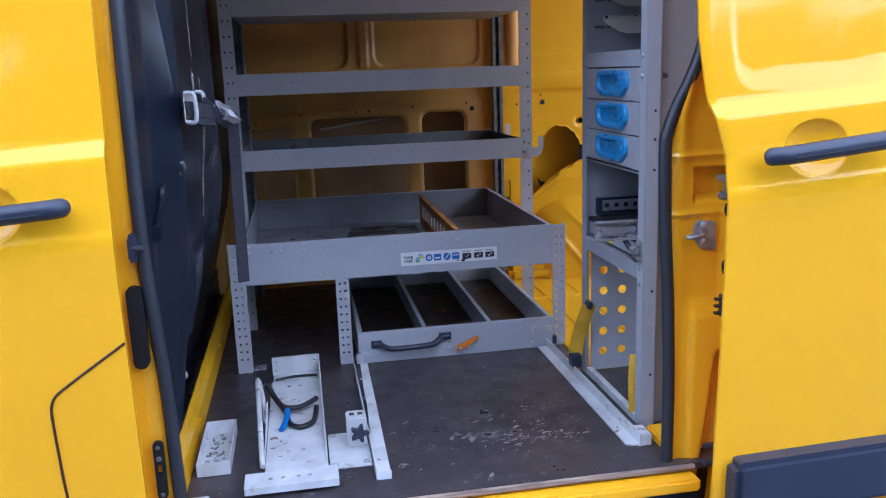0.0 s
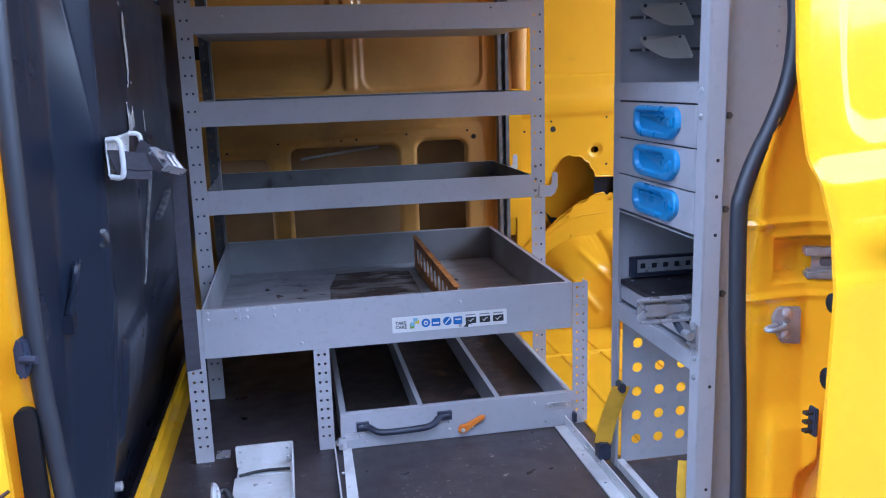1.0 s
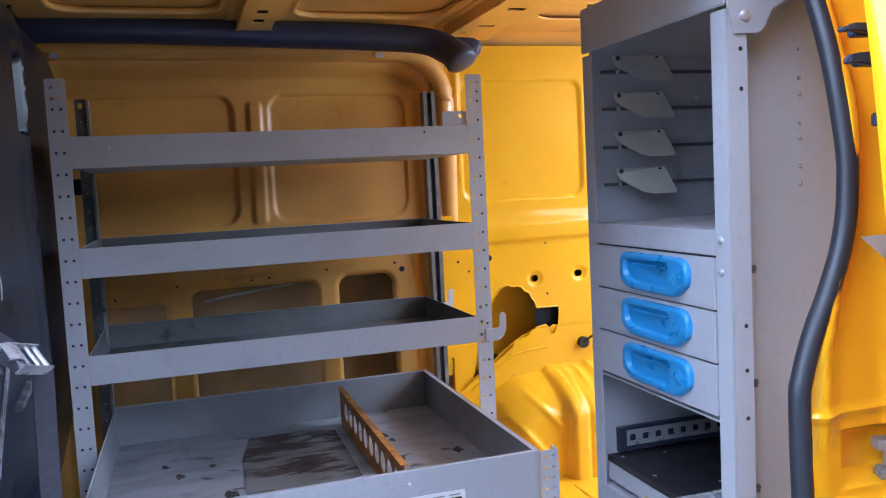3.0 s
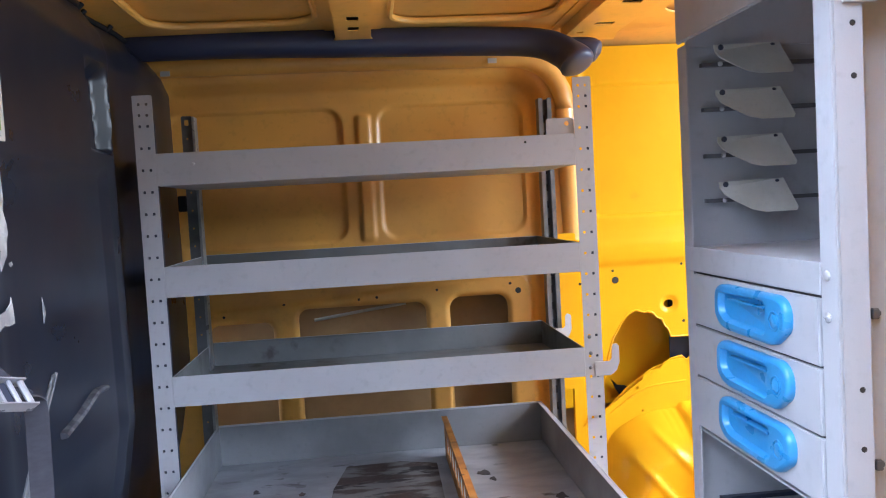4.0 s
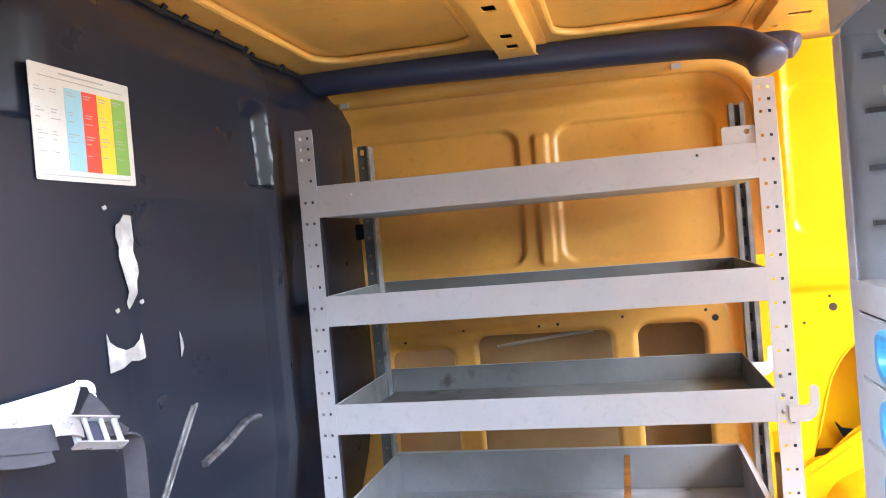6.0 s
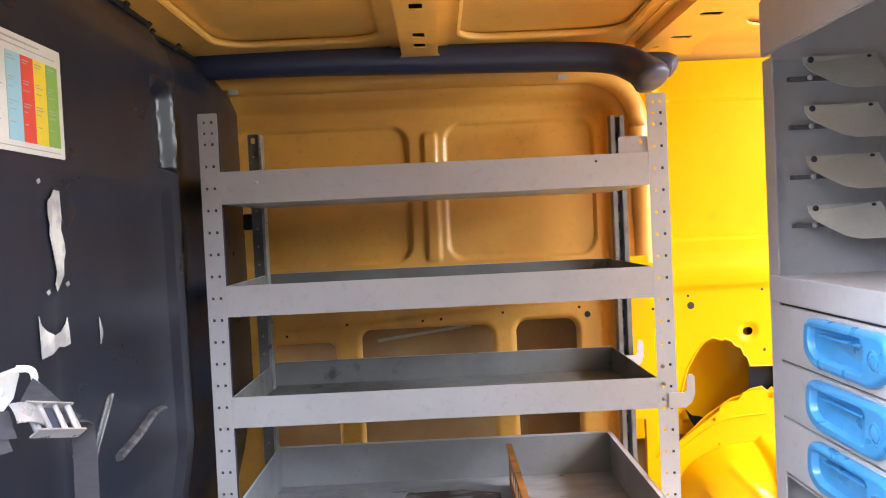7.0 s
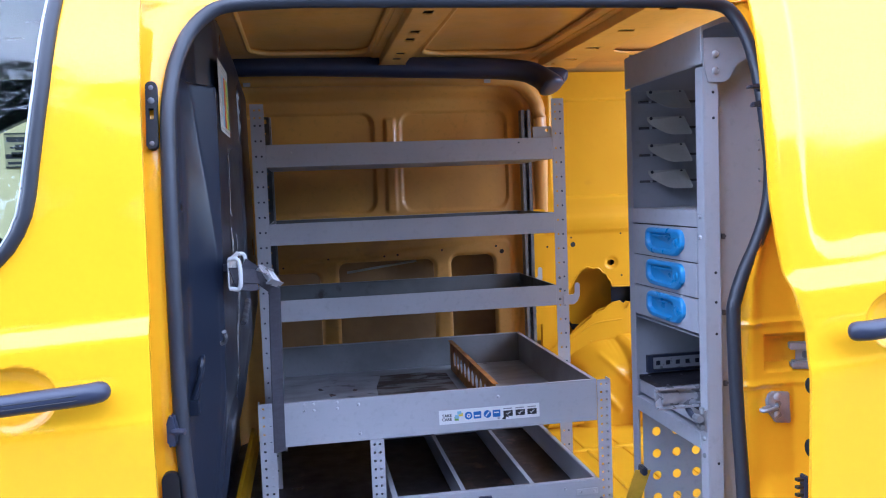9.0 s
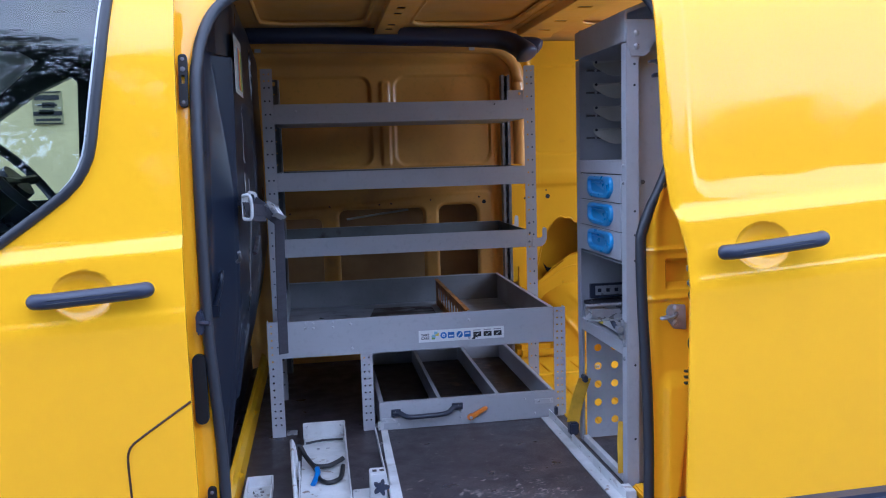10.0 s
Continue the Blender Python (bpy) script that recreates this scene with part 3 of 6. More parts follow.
# Black plate added at the cavity's foot, drawn in place of a dark gap.
part("dark_gap_plate", plate("xz", [(1.004, 0.982), (1.010, 0.976), (1.024, 0.961), (1.048, 0.958), (1.066, 0.949), (1.052, 0.932), (1.035, 0.920), (1.017, 0.950)], [], 3.388, 0.006), MATT, wall_r, "added black plate standing for a dark gap in the cavity", bevel=0.001)
part("outer_shell", sheet(steps(0.80, 1.30, 12), steps(0.9, 1.3, 8), lambda u, v: (u, 3.36 + 0.05 * math.sin((u - 0.8) * 6.2), v), (0, 0.004, 0)), YELLOW_IN, wall_r, smooth=True)
part("wire_grommet", join(tube([(1.327, 3.268, 0.995), (1.328, 3.235, 0.995)], 0.02, 12), tube(smooth_path([(1.328, 3.236, 0.995), (1.35, 3.215, 1.02), (1.385, 3.22, 1.01), (1.39, 3.24, 0.98), (1.36, 3.26, 0.965)]), 0.004, 8)), CABLE, wall_r, "black rubber grommet with a looped cable", smooth=True)


# wheel arch: a pressed box under a scalloped welded flange
ARCH = [(0.845, FLOOR), (0.875, 0.70), (0.90, 0.79), (0.938, 0.862), (0.99, 0.900), (1.056, 0.928), (1.134, 0.938), (1.30, 0.942), (1.62, 0.938), (1.80, 0.90), (1.90, 0.80), (1.935, FLOOR)]
ARCH = [(p.x, p.z) for p in smooth_path([(x, 0, z) for x, z in ARCH], 5)]


def arch_depth(x, z):
    """The pressed wheel box: rounded shoulders, a diagonal crease, a shallow dish and a raised square box."""
    d = min(math.hypot(x - a, z - b) for a, b in ARCH)
    top = lerp(x, [(a, b) for a, b in ARCH])
    d = max(0.0, d - 0.026) if z < top else 0.0
    y = 3.272 - 0.19 * math.sin(min(1.0, d / 0.125) * 1.57) ** 0.8
    e = in_rrect(x, z, 1.157, 1.95, 0.3, 0.942, 0.03)
    y -= 0.050 * soft_step(e, 0.034)
    # the crease runs down from the shoulder towards the box
    for (ax, az), (bx, bz), h in (((0.991, 0.798), (1.11, 0.655), 0.010), ((1.067, 0.862), (1.15, 0.765), 0.009)):
        u = max(0.0, min(1.0, ((x - ax) * (bx - ax) + (z - az) * (bz - az)) / ((bx - ax) ** 2 + (bz - az) ** 2)))
        y -= h * math.exp(-(math.hypot(x - ax - u * (bx - ax), z - az - u * (bz - az)) / 0.011) ** 2)
    y += 0.006 * math.exp(-((x - 1.24) / 0.008) ** 2) * soft_step(e, 0.04)
    return y


def arch():
    bm, xs = bmesh.new(), steps(0.85, 1.45, 100) + steps(1.46, 1.93, 24)
    rows = []
    for v in steps(0, 1, 60):
        row = []
        for x in xs:
            z = FLOOR + (lerp(x, [(a, b) for a, b in ARCH]) - FLOOR) * v ** 0.8
            row.append(bm.verts.new((x, arch_depth(x, z), z)))
        rows.append(row)
    for a, b in zip(rows, rows[1:]):
        for i in range(len(xs) - 1):
            bm.faces.new((a[i], a[i + 1], b[i + 1], b[i]))
    return bm


wa = part("wheel_arch", arch(), YELLOW_IN, smooth=True)
structure(wa, "yellow metal wheel arch box with a diagonal crease", "wheel arch")
flange = [(0.862, 0.60), (0.862, 0.862), (0.896, 0.892), (0.924, 0.912), (0.952, 0.926), (1.000, 0.960), (1.051, 0.996), (1.064, 1.003), (1.068, 1.020), (1.076, 1.026), (1.101, 1.031), (1.120, 1.034), (1.128, 1.043), (1.136, 1.056), (1.196, 1.061), (1.208, 1.036), (1.222, 1.036),
          (1.232, 1.058), (1.31, 1.06), (1.50, 1.06), (1.70, 1.02), (1.90, 0.88), (1.94, 0.60)]
part("arch_flange", plate("xz", flange, [circle(1.047, 0.980, 0.0062, 8), circle(1.005, 0.863, 0.0062, 8), circle(1.060, 0.908, 0.004, 6), circle(1.092, 1.020, 0.003, 6)], 3.252, 0.004), YELLOW_IN, wa, "scalloped welded flange")
part("weld_seam", tube(smooth_path([(0.905, 3.2525, 0.872), (0.955, 3.252, 0.905), (1.03, 3.252, 0.955), (1.09, 3.252, 0.982), (1.20, 3.252, 0.992)]), 0.0035, 8), YELLOW_IN, wa, "thin raised seam", smooth=True)
part("side_rail", boxes((0.80, 1.95, 3.10, 3.27, FLOOR, 0.645)), YELLOW_IN, wall_r, "yellow floor-level side rail", bevel=0.02)
mf = part("floor_metal", plate("xy", [(0.766, 2.070), (1.95, 2.070), (1.95, 3.24), (0.766, 3.24)], [circle(1.16, 2.93, 0.012), circle(1.02, 2.55, 0.008)], FLOOR + 0.0005, 0.006), YELLOW_IN)
structure(mf, "bare yellow painted metal floor beside the wheel arch", "floor")
for x in (0.86, 1.0, 1.14, 1.28):
    part("floor_swage", tube([(x, 2.10, FLOOR + 0.005), (x + 0.02, 2.7, FLOOR + 0.006), (x + 0.02, 3.0, FLOOR + 0.005)], 0.010, 8, 0.6), YELLOW_IN, mf, smooth=True)
part("floor_fold", tube([(0.80, 2.815, FLOOR + 0.003), (1.10, 2.83, FLOOR + 0.004), (1.5, 2.845, FLOOR + 0.004)], 0.014, 10, 0.8), YELLOW_IN, mf, smooth=True)
part("floor_bolt", tube([(1.09, 2.86, FLOOR + 0.006), (1.09, 2.86, FLOOR + 0.02)], 0.010, 10), STEEL, mf, smooth=True)

# black roof-edge trim
rt_pts = smooth_path([(-0.46, 3.12, 2.045), (-0.38, 3.09, 2.043), (-0.1, 3.075, 2.040), (0.3, 3.07, 2.028), (0.62, 3.065, 2.018), (0.745, 3.045, 2.004), (0.80, 3.015, 1.975), (0.826, 2.985, 1.945), (0.836, 2.97, 1.922)])
rt_r = [lerp(i / (len(rt_pts) - 1), ((0, 0.040), (0.6, 0.040), (0.8, 0.044), (0.92, 0.050), (0.97, 0.042), (1.0, 0.018))) for i in range(len(rt_pts))]
rt = part("roof_trim", join(tube(rt_pts, 0.05, 16, radii=rt_r), tube(smooth_path([(0.80, 3.06, 1.985), (0.87, 3.06, 1.985), (0.905, 3.055, 1.98), (0.918, 3.05, 1.975)]), 0.03, 12, radii=[0.035] * 10 + [0.034, 0.033, 0.031, 0.030, 0.028, 0.024, 0.018, 0.012, 0.006][-9:])), ROOF_TRIM, smooth=True)
structure(rt, "dark plastic trim tube along the roof edge", "trim")

# near side: pillar strip, rear jamb, header
zs = steps(0.30, 1.72, 36) + [z for z, _ in SEAL_L if z > 1.72] + [1.927]
zr = sorted(set([z for z, _ in SEAL_R] + steps(0.30, 1.92, 50)))


def left_of(u, z):
    x1 = lerp(z, SEAL_L)
    x = -0.44 + (x1 + 0.44) * u
    return (x, jamb(z) + 0.012 * max(0.0, (u - 0.75) * 4) - 0.02 * (1 - min(1.0, u * 3)), z)


wn_l = part("wall_near_front", sheet([0, 0.15, 0.3, 0.45, 0.5, 0.55, 0.6, 0.7, 0.8, 0.9, 1.0], zs, left_of, (0, 0.012, 0)), YELLOW, smooth=True)
structure(wn_l, "yellow painted door pillar beside the cab door", "pillar")


def pocket(x, z):
    """The catch pocket and the folds pressed into the rear jamb."""
    d = 0.0
    if 0.787 < x and 1.166 < z < 1.243:
        d += 0.03 * min(1, (x - 0.787) / 0.012, (z - 1.166) / 0.014, (1.243 - z) / 0.012)
    # slanting trench low in the jamb, beside a bulged panel
    a = lerp(z, ((0.40, 0.80), (0.554, 0.816), (0.657, 0.831), (0.825, 0.849), (0.853, 0.879)))
    b = lerp(z, ((0.40, 0.84), (0.549, 0.855), (0.778, 0.882), (0.86, 0.905)))
    if z < 0.87:
        d += 0.030 * max(0.0, min(1.0, (x - a) / 0.010, (b + 0.03 - x) / 0.03))
    d -= 0.014 * max(0.0, min(1.0, (0.955 - z) / 0.045)) * max(0.0, min(1.0, (a - x + 0.004) / 0.012, (x - 0.765) / 0.03))
    d -= 0.022 * math.exp(-((x - 0.755 - 0.25 * max(0, min(z, 1.6) - 1.35)) / 0.02) ** 2) * (0.3 + 0.7 * max(0.0, min(1.0, (z - 1.20) / 0.18)))
    d -= 0.006 * math.exp(-((z - 1.143) / 0.006) ** 2) + 0.006 * math.exp(-((z - 1.267) / 0.006) ** 2)
    return d - 0.05 * max(0.0, min(1.0, (x - 0.850) / 0.12))


def right_of(u, z):
    x0 = lerp(z, SEAL_R)
    x = x0 + (1.95 - x0) * u
    return (x, jamb(z) + pocket(x, z), z)


us = [0.20 * i / 48 for i in range(49)] + [0.22, 0.25, 0.3, 0.5, 1.0]
wn_r = part("wall_near_rear", sheet(us, sorted(set(zr + steps(1.12, 1.28, 40) + steps(0.80, 0.97, 24) + [1.927])), right_of, (0, 0.012, 0)), YELLOW, smooth=True)
structure(wn_r, "yellow painted rear door jamb with pressed catch pocket", "pillar")
hd = part("wall_near_header", sheet(steps(-0.43, 1.95, 24), steps(1.927, 2.085, 8), lambda u, z: (u, jamb(z), z), (0, 0.012, 0.006)), YELLOW, smooth=True)
structure(hd, "yellow roof rail above the side door", "header")
roof_out = part("roof_outer", boxes((-0.6, 1.95, 1.80, 3.42, 2.09, 2.10)), YELLOW)
structure(roof_out, "yellow outer roof skin of the van", "roof")

# inner lining of the rear jamb down to the floor, and its dark gap
part("jamb_return", boxes((0.752, 0.80, 1.50, 1.62, 0.50, FLOOR + 0.02)), YELLOW, wn_r, bevel=0.006)

# door seal: one rubber loop
loop = [(x, jamb(z) - 0.008, z) for z, x in SEAL_L] + [(x, jamb(1.926) - 0.008, 1.927) for x in steps(-0.05, 0.66, 10)] + [(x, jamb(z) - 0.008, z) for z, x in reversed(SEAL_R)]
loop = [p for p in smooth_path(loop, 4)]
seal = part("door_seal", tube(loop, 0.0135, 12, 1.0, up=(0, 1, 0)), RUBBER, smooth=True)
structure(seal, "black rubber seal round the side door opening", "door seal")

# dark bulkhead behind the cab: moulded panel with facets
def bulk(y, z):
    y = max(y, jamb(z) + 0.03)
    # the door-side pillar cover: a sloping flank, a bright facet turned to the door, then the flat panel
    k = soft_step(1.800 - z, 0.014)
    right = lerp(z, ((1.20, 1.722), (1.50, 1.742), (1.80, 1.745)))
    ridge = lerp(z, ((0.95, -0.296), (1.25, -0.284), (1.50, -0.279), (1.80, -0.276)))
    wide = lerp(z, ((1.20, 0.006), (1.45, 0.010), (1.56, 0.022), (1.66, 0.035), (1.79, 0.048)))
    left = right - 0.8 * wide
    flank = lerp(z, ((1.15, -0.350), (1.50, -0.336), (1.80, -0.330)))
    cover = lerp(y, ((1.50, flank - 0.010), (left - 0.070, flank), (left - 0.004, ridge - wide - 0.002), (left, ridge - wide), (right, ridge), (right + 0.008, ridge - 0.001), (right + 0.022, -0.286), (1.915, -0.2835)))
    plain = lerp(y, ((1.50, -0.350), (1.74, -0.334), (1.80, -0.322), (1.88, -0.290), (1.915, -0.2835)))
    base = cover * k + plain * (1 - k) if y < 1.915 else lerp(y, ((1.915, -0.2835), (2.55, -0.285), (2.66, -0.288), (2.70, -0.312), (2.78, -0.318), (2.95, -0.306), (3.2, -0.306), (3.3, -0.309)))
    # long upright recess beside the seal
    base -= 0.003 * soft_step(in_rrect(y, z, 1.590, 1.612, 1.50, 1.84, 0.012), 0.008)
    # oblong facet near the far end, turned towards the door
    k = max(0.0, min(1.0, (z - 1.725) / 0.012, (1.915 - z) / 0.03))
    base -= 0.030 * k * max(0.0, min((y - 2.50) / 0.06, (2.645 - y + (1.90 - z) * 0.12) / 0.03, 1.0))
    # shallow pressings
    base -= 0.008 * max(0.0, min(1.0, (1.69 - z) / 0.02, (z - 1.0) / 0.02)) * max(0.0, min(1.0, (y - 2.02) / 0.05, (2.6 - y) / 0.05))
    base -= lerp(z, ((0.62, 0.12), (0.95, 0.035), (1.15, 0.0))) * (1 if y > 1.92 else max(0.25, (y - 1.5) / 0.42))
    base += 0.012 * soft_step(in_rrect(y, z, 1.78, 2.06, 0.86, 1.075, 0.02), 0.018)
    base += 0.004 * math.sin(y * 7 + z * 3) * max(0.0, min(1.0, (y - 2.0) / 0.2))
    top = lerp(z, ((1.94, 0.0), (1.99, -0.014), (2.055, -0.062)))
    return (base + top, y, z)


ys = steps(1.50, 1.66, 14) + steps(1.664, 1.80, 46) + steps(1.81, 1.93, 12) + steps(1.96, 2.50, 18) + steps(2.49, 2.73, 44) + steps(2.76, 3.30, 14)
bh = part("bulkhead", sheet(ys, sorted(steps(0.62, 1.68, 74) + steps(1.69, 1.93, 50) + steps(1.94, 2.055, 12) + [1.787, 1.793, 1.799]), bulk, (-0.02, 0, 0)), BLACK, smooth=True)
structure(bh, "glossy black moulded plastic bulkhead behind the cab", "bulkhead")
part("edge_strip", tube([(bulk(y, 2.05)[0] + 0.004, y, 2.052) for y in steps(1.80, 3.08, 24)], 0.007, 8), MATT, bh, "black edge strip under the roof", smooth=True)
for y in (1.90, 2.06, 2.14, 2.31, 2.39, 2.52, 2.68, 2.74, 2.90):
    part("edge_clip", tube([(bulk(y, 2.05)[0] + 0.006, y, 2.046), (bulk(y, 2.05)[0] + 0.018, y + 0.003, 2.060)], 0.006, 8), MATT, bh, smooth=True)
part("bulkhead_foot", boxes((-0.46, -0.40, 1.50, 3.34, FLOOR - 0.02, 0.70)), BLACK, bh, bevel=0.01)
lg = part("pull_handle", join(tube(smooth_path([(-0.345, 1.650, 1.155), (-0.330, 1.655, 1.20), (-0.326, 1.664, 1.232), (-0.328, 1.690, 1.240), (-0.330, 1.708, 1.222), (-0.336, 1.712, 1.195)]), 0.0065, 8), boxes((-0.352, -0.334, 1.640, 1.668, 1.130, 1.160))), BLACK, bh, "glossy black moulded hook", smooth=True)
part("panel_stud", tube([(-0.375, 1.904, 0.732), (-0.352, 1.904, 0.732), (-0.350, 1.904, 0.732)], 0.010, 10, radii=[0.010, 0.010, 0.006]), STEEL, bh, "bright stud in the panel foot", smooth=True)
part("panel_tab", tube(smooth_path([(-0.288, 1.690, 1.262), (-0.280, 1.684, 1.268), (-0.277, 1.674, 1.278), (-0.279, 1.664, 1.290)]), 0.005, 8), PALE_LINE, bh, "scuffed moulded tab", smooth=True)
rail = part("floor_rail", join(plate("xz", [(-0.352, FLOOR), (-0.326, FLOOR), (-0.331, 0.63), (-0.340, 0.655), (-0.352, 0.660)], [], 1.50, 1.74),
                               plate("xz", [(-0.333, 0.612), (-0.318, 0.630), (-0.333, 0.636)], [], 1.86, 0.003), plate("xz", [(-0.333, 0.612), (-0.318, 0.630), (-0.333, 0.636)], [], 2.45, 0.003)), YELLOW_IN, bevel=0.003)
structure(rail, "yellow painted floor rail along the bulkhead", "rail")
part("belt_slot_floor", ribbon([(bulk(y + 0.0085, z)[0] + 0.0012, y + 0.0085, z) for y, z in zip(steps(2.215, 2.03, 16), steps(1.331, 1.115, 16))], (0, 1, 0.2), 0.016, 0.001), RAIL_DARK, bh, "grey band between the slot lines")
slot = part("belt_slot", join(*[tube([(bulk(y + k, z)[0] + 0.002, y + k, z) for y, z in zip(steps(2.215, 2.03, 16), steps(1.331, 1.115, 16))], 0.0026, 6) for k in (0.0, 0.017)]), PALE_LINE, bh, "pale twin slot lines moulded in the panel", smooth=True)
part("scuff_clip", tube([(bulk(p.y, p.z)[0] + 0.003, p.y, p.z) for p in smooth_path([(0, 2.235, 1.222), (0, 2.32, 1.238), (0, 2.40, 1.258), (0, 2.46, 1.256)])], 0.012, 8, 0.5), PALE_LINE, bh, "worn grey moulded clip", smooth=True)

# ---- shelving ----
RX0, RX1, RY = -0.266, 0.796, 2.735
rack = thing("shelving_rack", "tall grey powder-coated steel shelving rack with perforated uprights", "shelving")


def perforated(name, x0, x1, y, z0, z1, rows, side, parent, depth=0.035, two=True):
    """An angle-section upright: a holed face and a plain return flange."""
    w = x1 - x0
    cols = (x0 + w * 0.3, x1 - w * 0.3) if two else (x1 - w * 0.3,)
    h = 0.0032
    holes = [rrect(c - h, c + h, z - h, z + h, 0.001, 1) for z in rows for c in cols]
    face = plate("xz", rrect(x0, x1, z0, z1, 0.003, 2), holes, y, 0.002)
    xr = x0 if side < 0 else x1 - 0.002
    return part(name, join(face, boxes((xr, xr + 0.002, y + 0.002, y + depth, z0, z1))), GREY, parent)


up_rows = [1.843, 1.818, 1.793] + [1.793 - 0.05 * i for i in range(1, 24)]
for x0, x1, s in ((RX0, -0.222, -1), (0.752, RX1, 1)):
    u = perforated("upright", x0, x1, RY, FLOOR, 1.863, up_rows, s, rack)
    # Added dark sheet behind the face, so its holes read as shaded.
    part("hole_shade_sheet", boxes(((x0 + 0.006, x1 - 0.004, RY + 0.028, RY + 0.033, FLOOR + 0.01, 1.80) if s < 0 else (x0 + 0.024, x1 - 0.004, RY + 0.012, RY + 0.016, FLOOR + 0.01, 1.84))), TRIM, u)
x0 = 0.757
ru = part("rear_upright", join(boxes((x0, x0 + 0.003, 3.15, 3.19, FLOOR, 1.868), (x0 + 0.035, x0 + 0.038, 3.15, 3.19, FLOOR, 1.868), (x0 + 0.003, x0 + 0.035, 3.187, 3.19, FLOOR, 1.868),
                                     (x0 + 0.003, x0 + 0.012, 3.15, 3.153, FLOOR, 1.868), (x0 + 0.026, x0 + 0.035, 3.15, 3.153, FLOOR, 1.868))), GALV_DULL, rack, "dull zinc open channel upright")
for z in steps(0.90, 1.80, 18):
    part("slot", boxes((x0 + 0.014, x0 + 0.024, 3.1848, 3.1868, z, z + 0.022)), INK, ru)
lu = part("rear_upright", plate("xz", rrect(-0.250, -0.221, FLOOR, 1.862, 0.003, 2), [rrect(-0.242, -0.230, 1.836, 1.852, 0.003, 2)] + [circle(-0.236, z, 0.003, 6) for z in steps(0.90, 1.80, 18)], 3.153, 0.003), GALV_DULL, rack, "dull zinc folded upright")
part("folded_edge", boxes((-0.221, -0.214, 3.148, 3.190, FLOOR, 1.860)), GALV, lu, "paler folded edge", bevel=0.001)
part("wall_clip", boxes((-0.274, -0.250, 3.150, 3.160, 1.598, 1.642)), MATT, lu, "black plastic clip", bevel=0.002)


def shelf(z0, z1, y1, mat, back):
    ob = part("shelf", openbox(-0.2218, 0.7518, RY, y1, z0, z1, 0.002), mat, rack, "shallow grey shelf pan", bevel=0.0007, segs=1)
    # Added sheet on the inner faces; its dark grey stands for shade.
    part("pan_shade_sheet", openbox(-0.2196, 0.7496, RY + 0.0022, y1 - 0.0022, z0 + 0.0024, z1 - 0.0012, 0.0012), PAN_SHADE, ob, "dark grey sheet with the pan's shade in its colour")
    return ob


s1 = shelf(1.656, 1.730, 3.15, GREY, 1.71)
shelf(1.399, 1.470, 3.22, GREY, 1.468)
shelf(1.144, 1.215, 3.22, GREY, 1.215)
bolt(s1, (-0.14, RY, 1.703), (0, -1, 0), 0.004, 0.003)
bolt(s1, (0.632, RY, 1.715), (0, -1, 0), 0.003, 0.003, INK)
for x, z in ((0.765, 1.24), (0.767, 1.20), (0.765, 1.165)):
    bolt(rack, (x, RY, z), (0, -1, 0), 0.0048, 0.003, GALV_DULL)
part("corner_tab", plate("xz", rrect(0.685, 0.752, 1.725, 1.768, 0.006), [circle(0.735, 1.755, 0.006, 8)], RY + 0.004, 0.003), GREY, rack, "grey corner tab with a bolt")
hook_pts = [(0.776, 1.178), (0.812, 1.178), (0.818, 1.184), (0.819, 1.213), (0.823, 1.219), (0.831, 1.219), (0.836, 1.213), (0.836, 1.174), (0.828, 1.155), (0.814, 1.144), (0.776, 1.143)]
part("hook", plate("xz", hook_pts, [], RY - 0.003, 0.003), GREY, rack, "bent grey hook plate")
part("hook", plate("xz", [(a - 0.016, b + 0.022) for a, b in hook_pts], [], 3.135, 0.003), GREY, rack, "bent grey hook plate")

# wide tray on perforated legs
TX0, TX1, TY0, TY1, TZ0, TZ1 = -0.217, 0.732, 2.300, 3.195, 0.852, 0.977
tray = part("tray", openbox(TX0, TX1, TY0, TY1, TZ0, TZ1, 0.003), GREY, rack, "deep grey steel tray", bevel=0.0007, segs=1)
part("front_flange", boxes((TX0 + 0.003, TX1 - 0.003, TY0 + 0.003, TY0 + 0.014, TZ1 - 0.003, TZ1 - 0.001)), GREY, tray)
part("side_flange", boxes((TX1 - 0.012, TX1 - 0.003, TY0 + 0.014, TY1 - 0.004, TZ1 - 0.003, TZ1 - 0.001)), GREY, tray)
# Added wall sheets inside the tray, with the shade in their colour.
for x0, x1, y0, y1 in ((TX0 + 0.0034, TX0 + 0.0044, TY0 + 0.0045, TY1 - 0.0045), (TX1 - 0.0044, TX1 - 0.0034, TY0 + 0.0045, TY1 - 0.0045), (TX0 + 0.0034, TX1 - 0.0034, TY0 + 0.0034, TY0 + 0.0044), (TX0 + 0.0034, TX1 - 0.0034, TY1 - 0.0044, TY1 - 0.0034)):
    part("tray_shade_sheet", boxes((x0, x1, y0, y1, TZ0 + 0.0085, TZ1 - 0.0045)), TRAY_SHADE, tray, "thin grey sheet carrying the tray's inner shade")
part("tray_base", boxes((TX0 + 0.003, TX1 - 0.003, TY0 + 0.003, TY1, TZ0 + 0.004, TZ0 + 0.008)), GREY_WORN, tray, "grey base with dark worn patches")
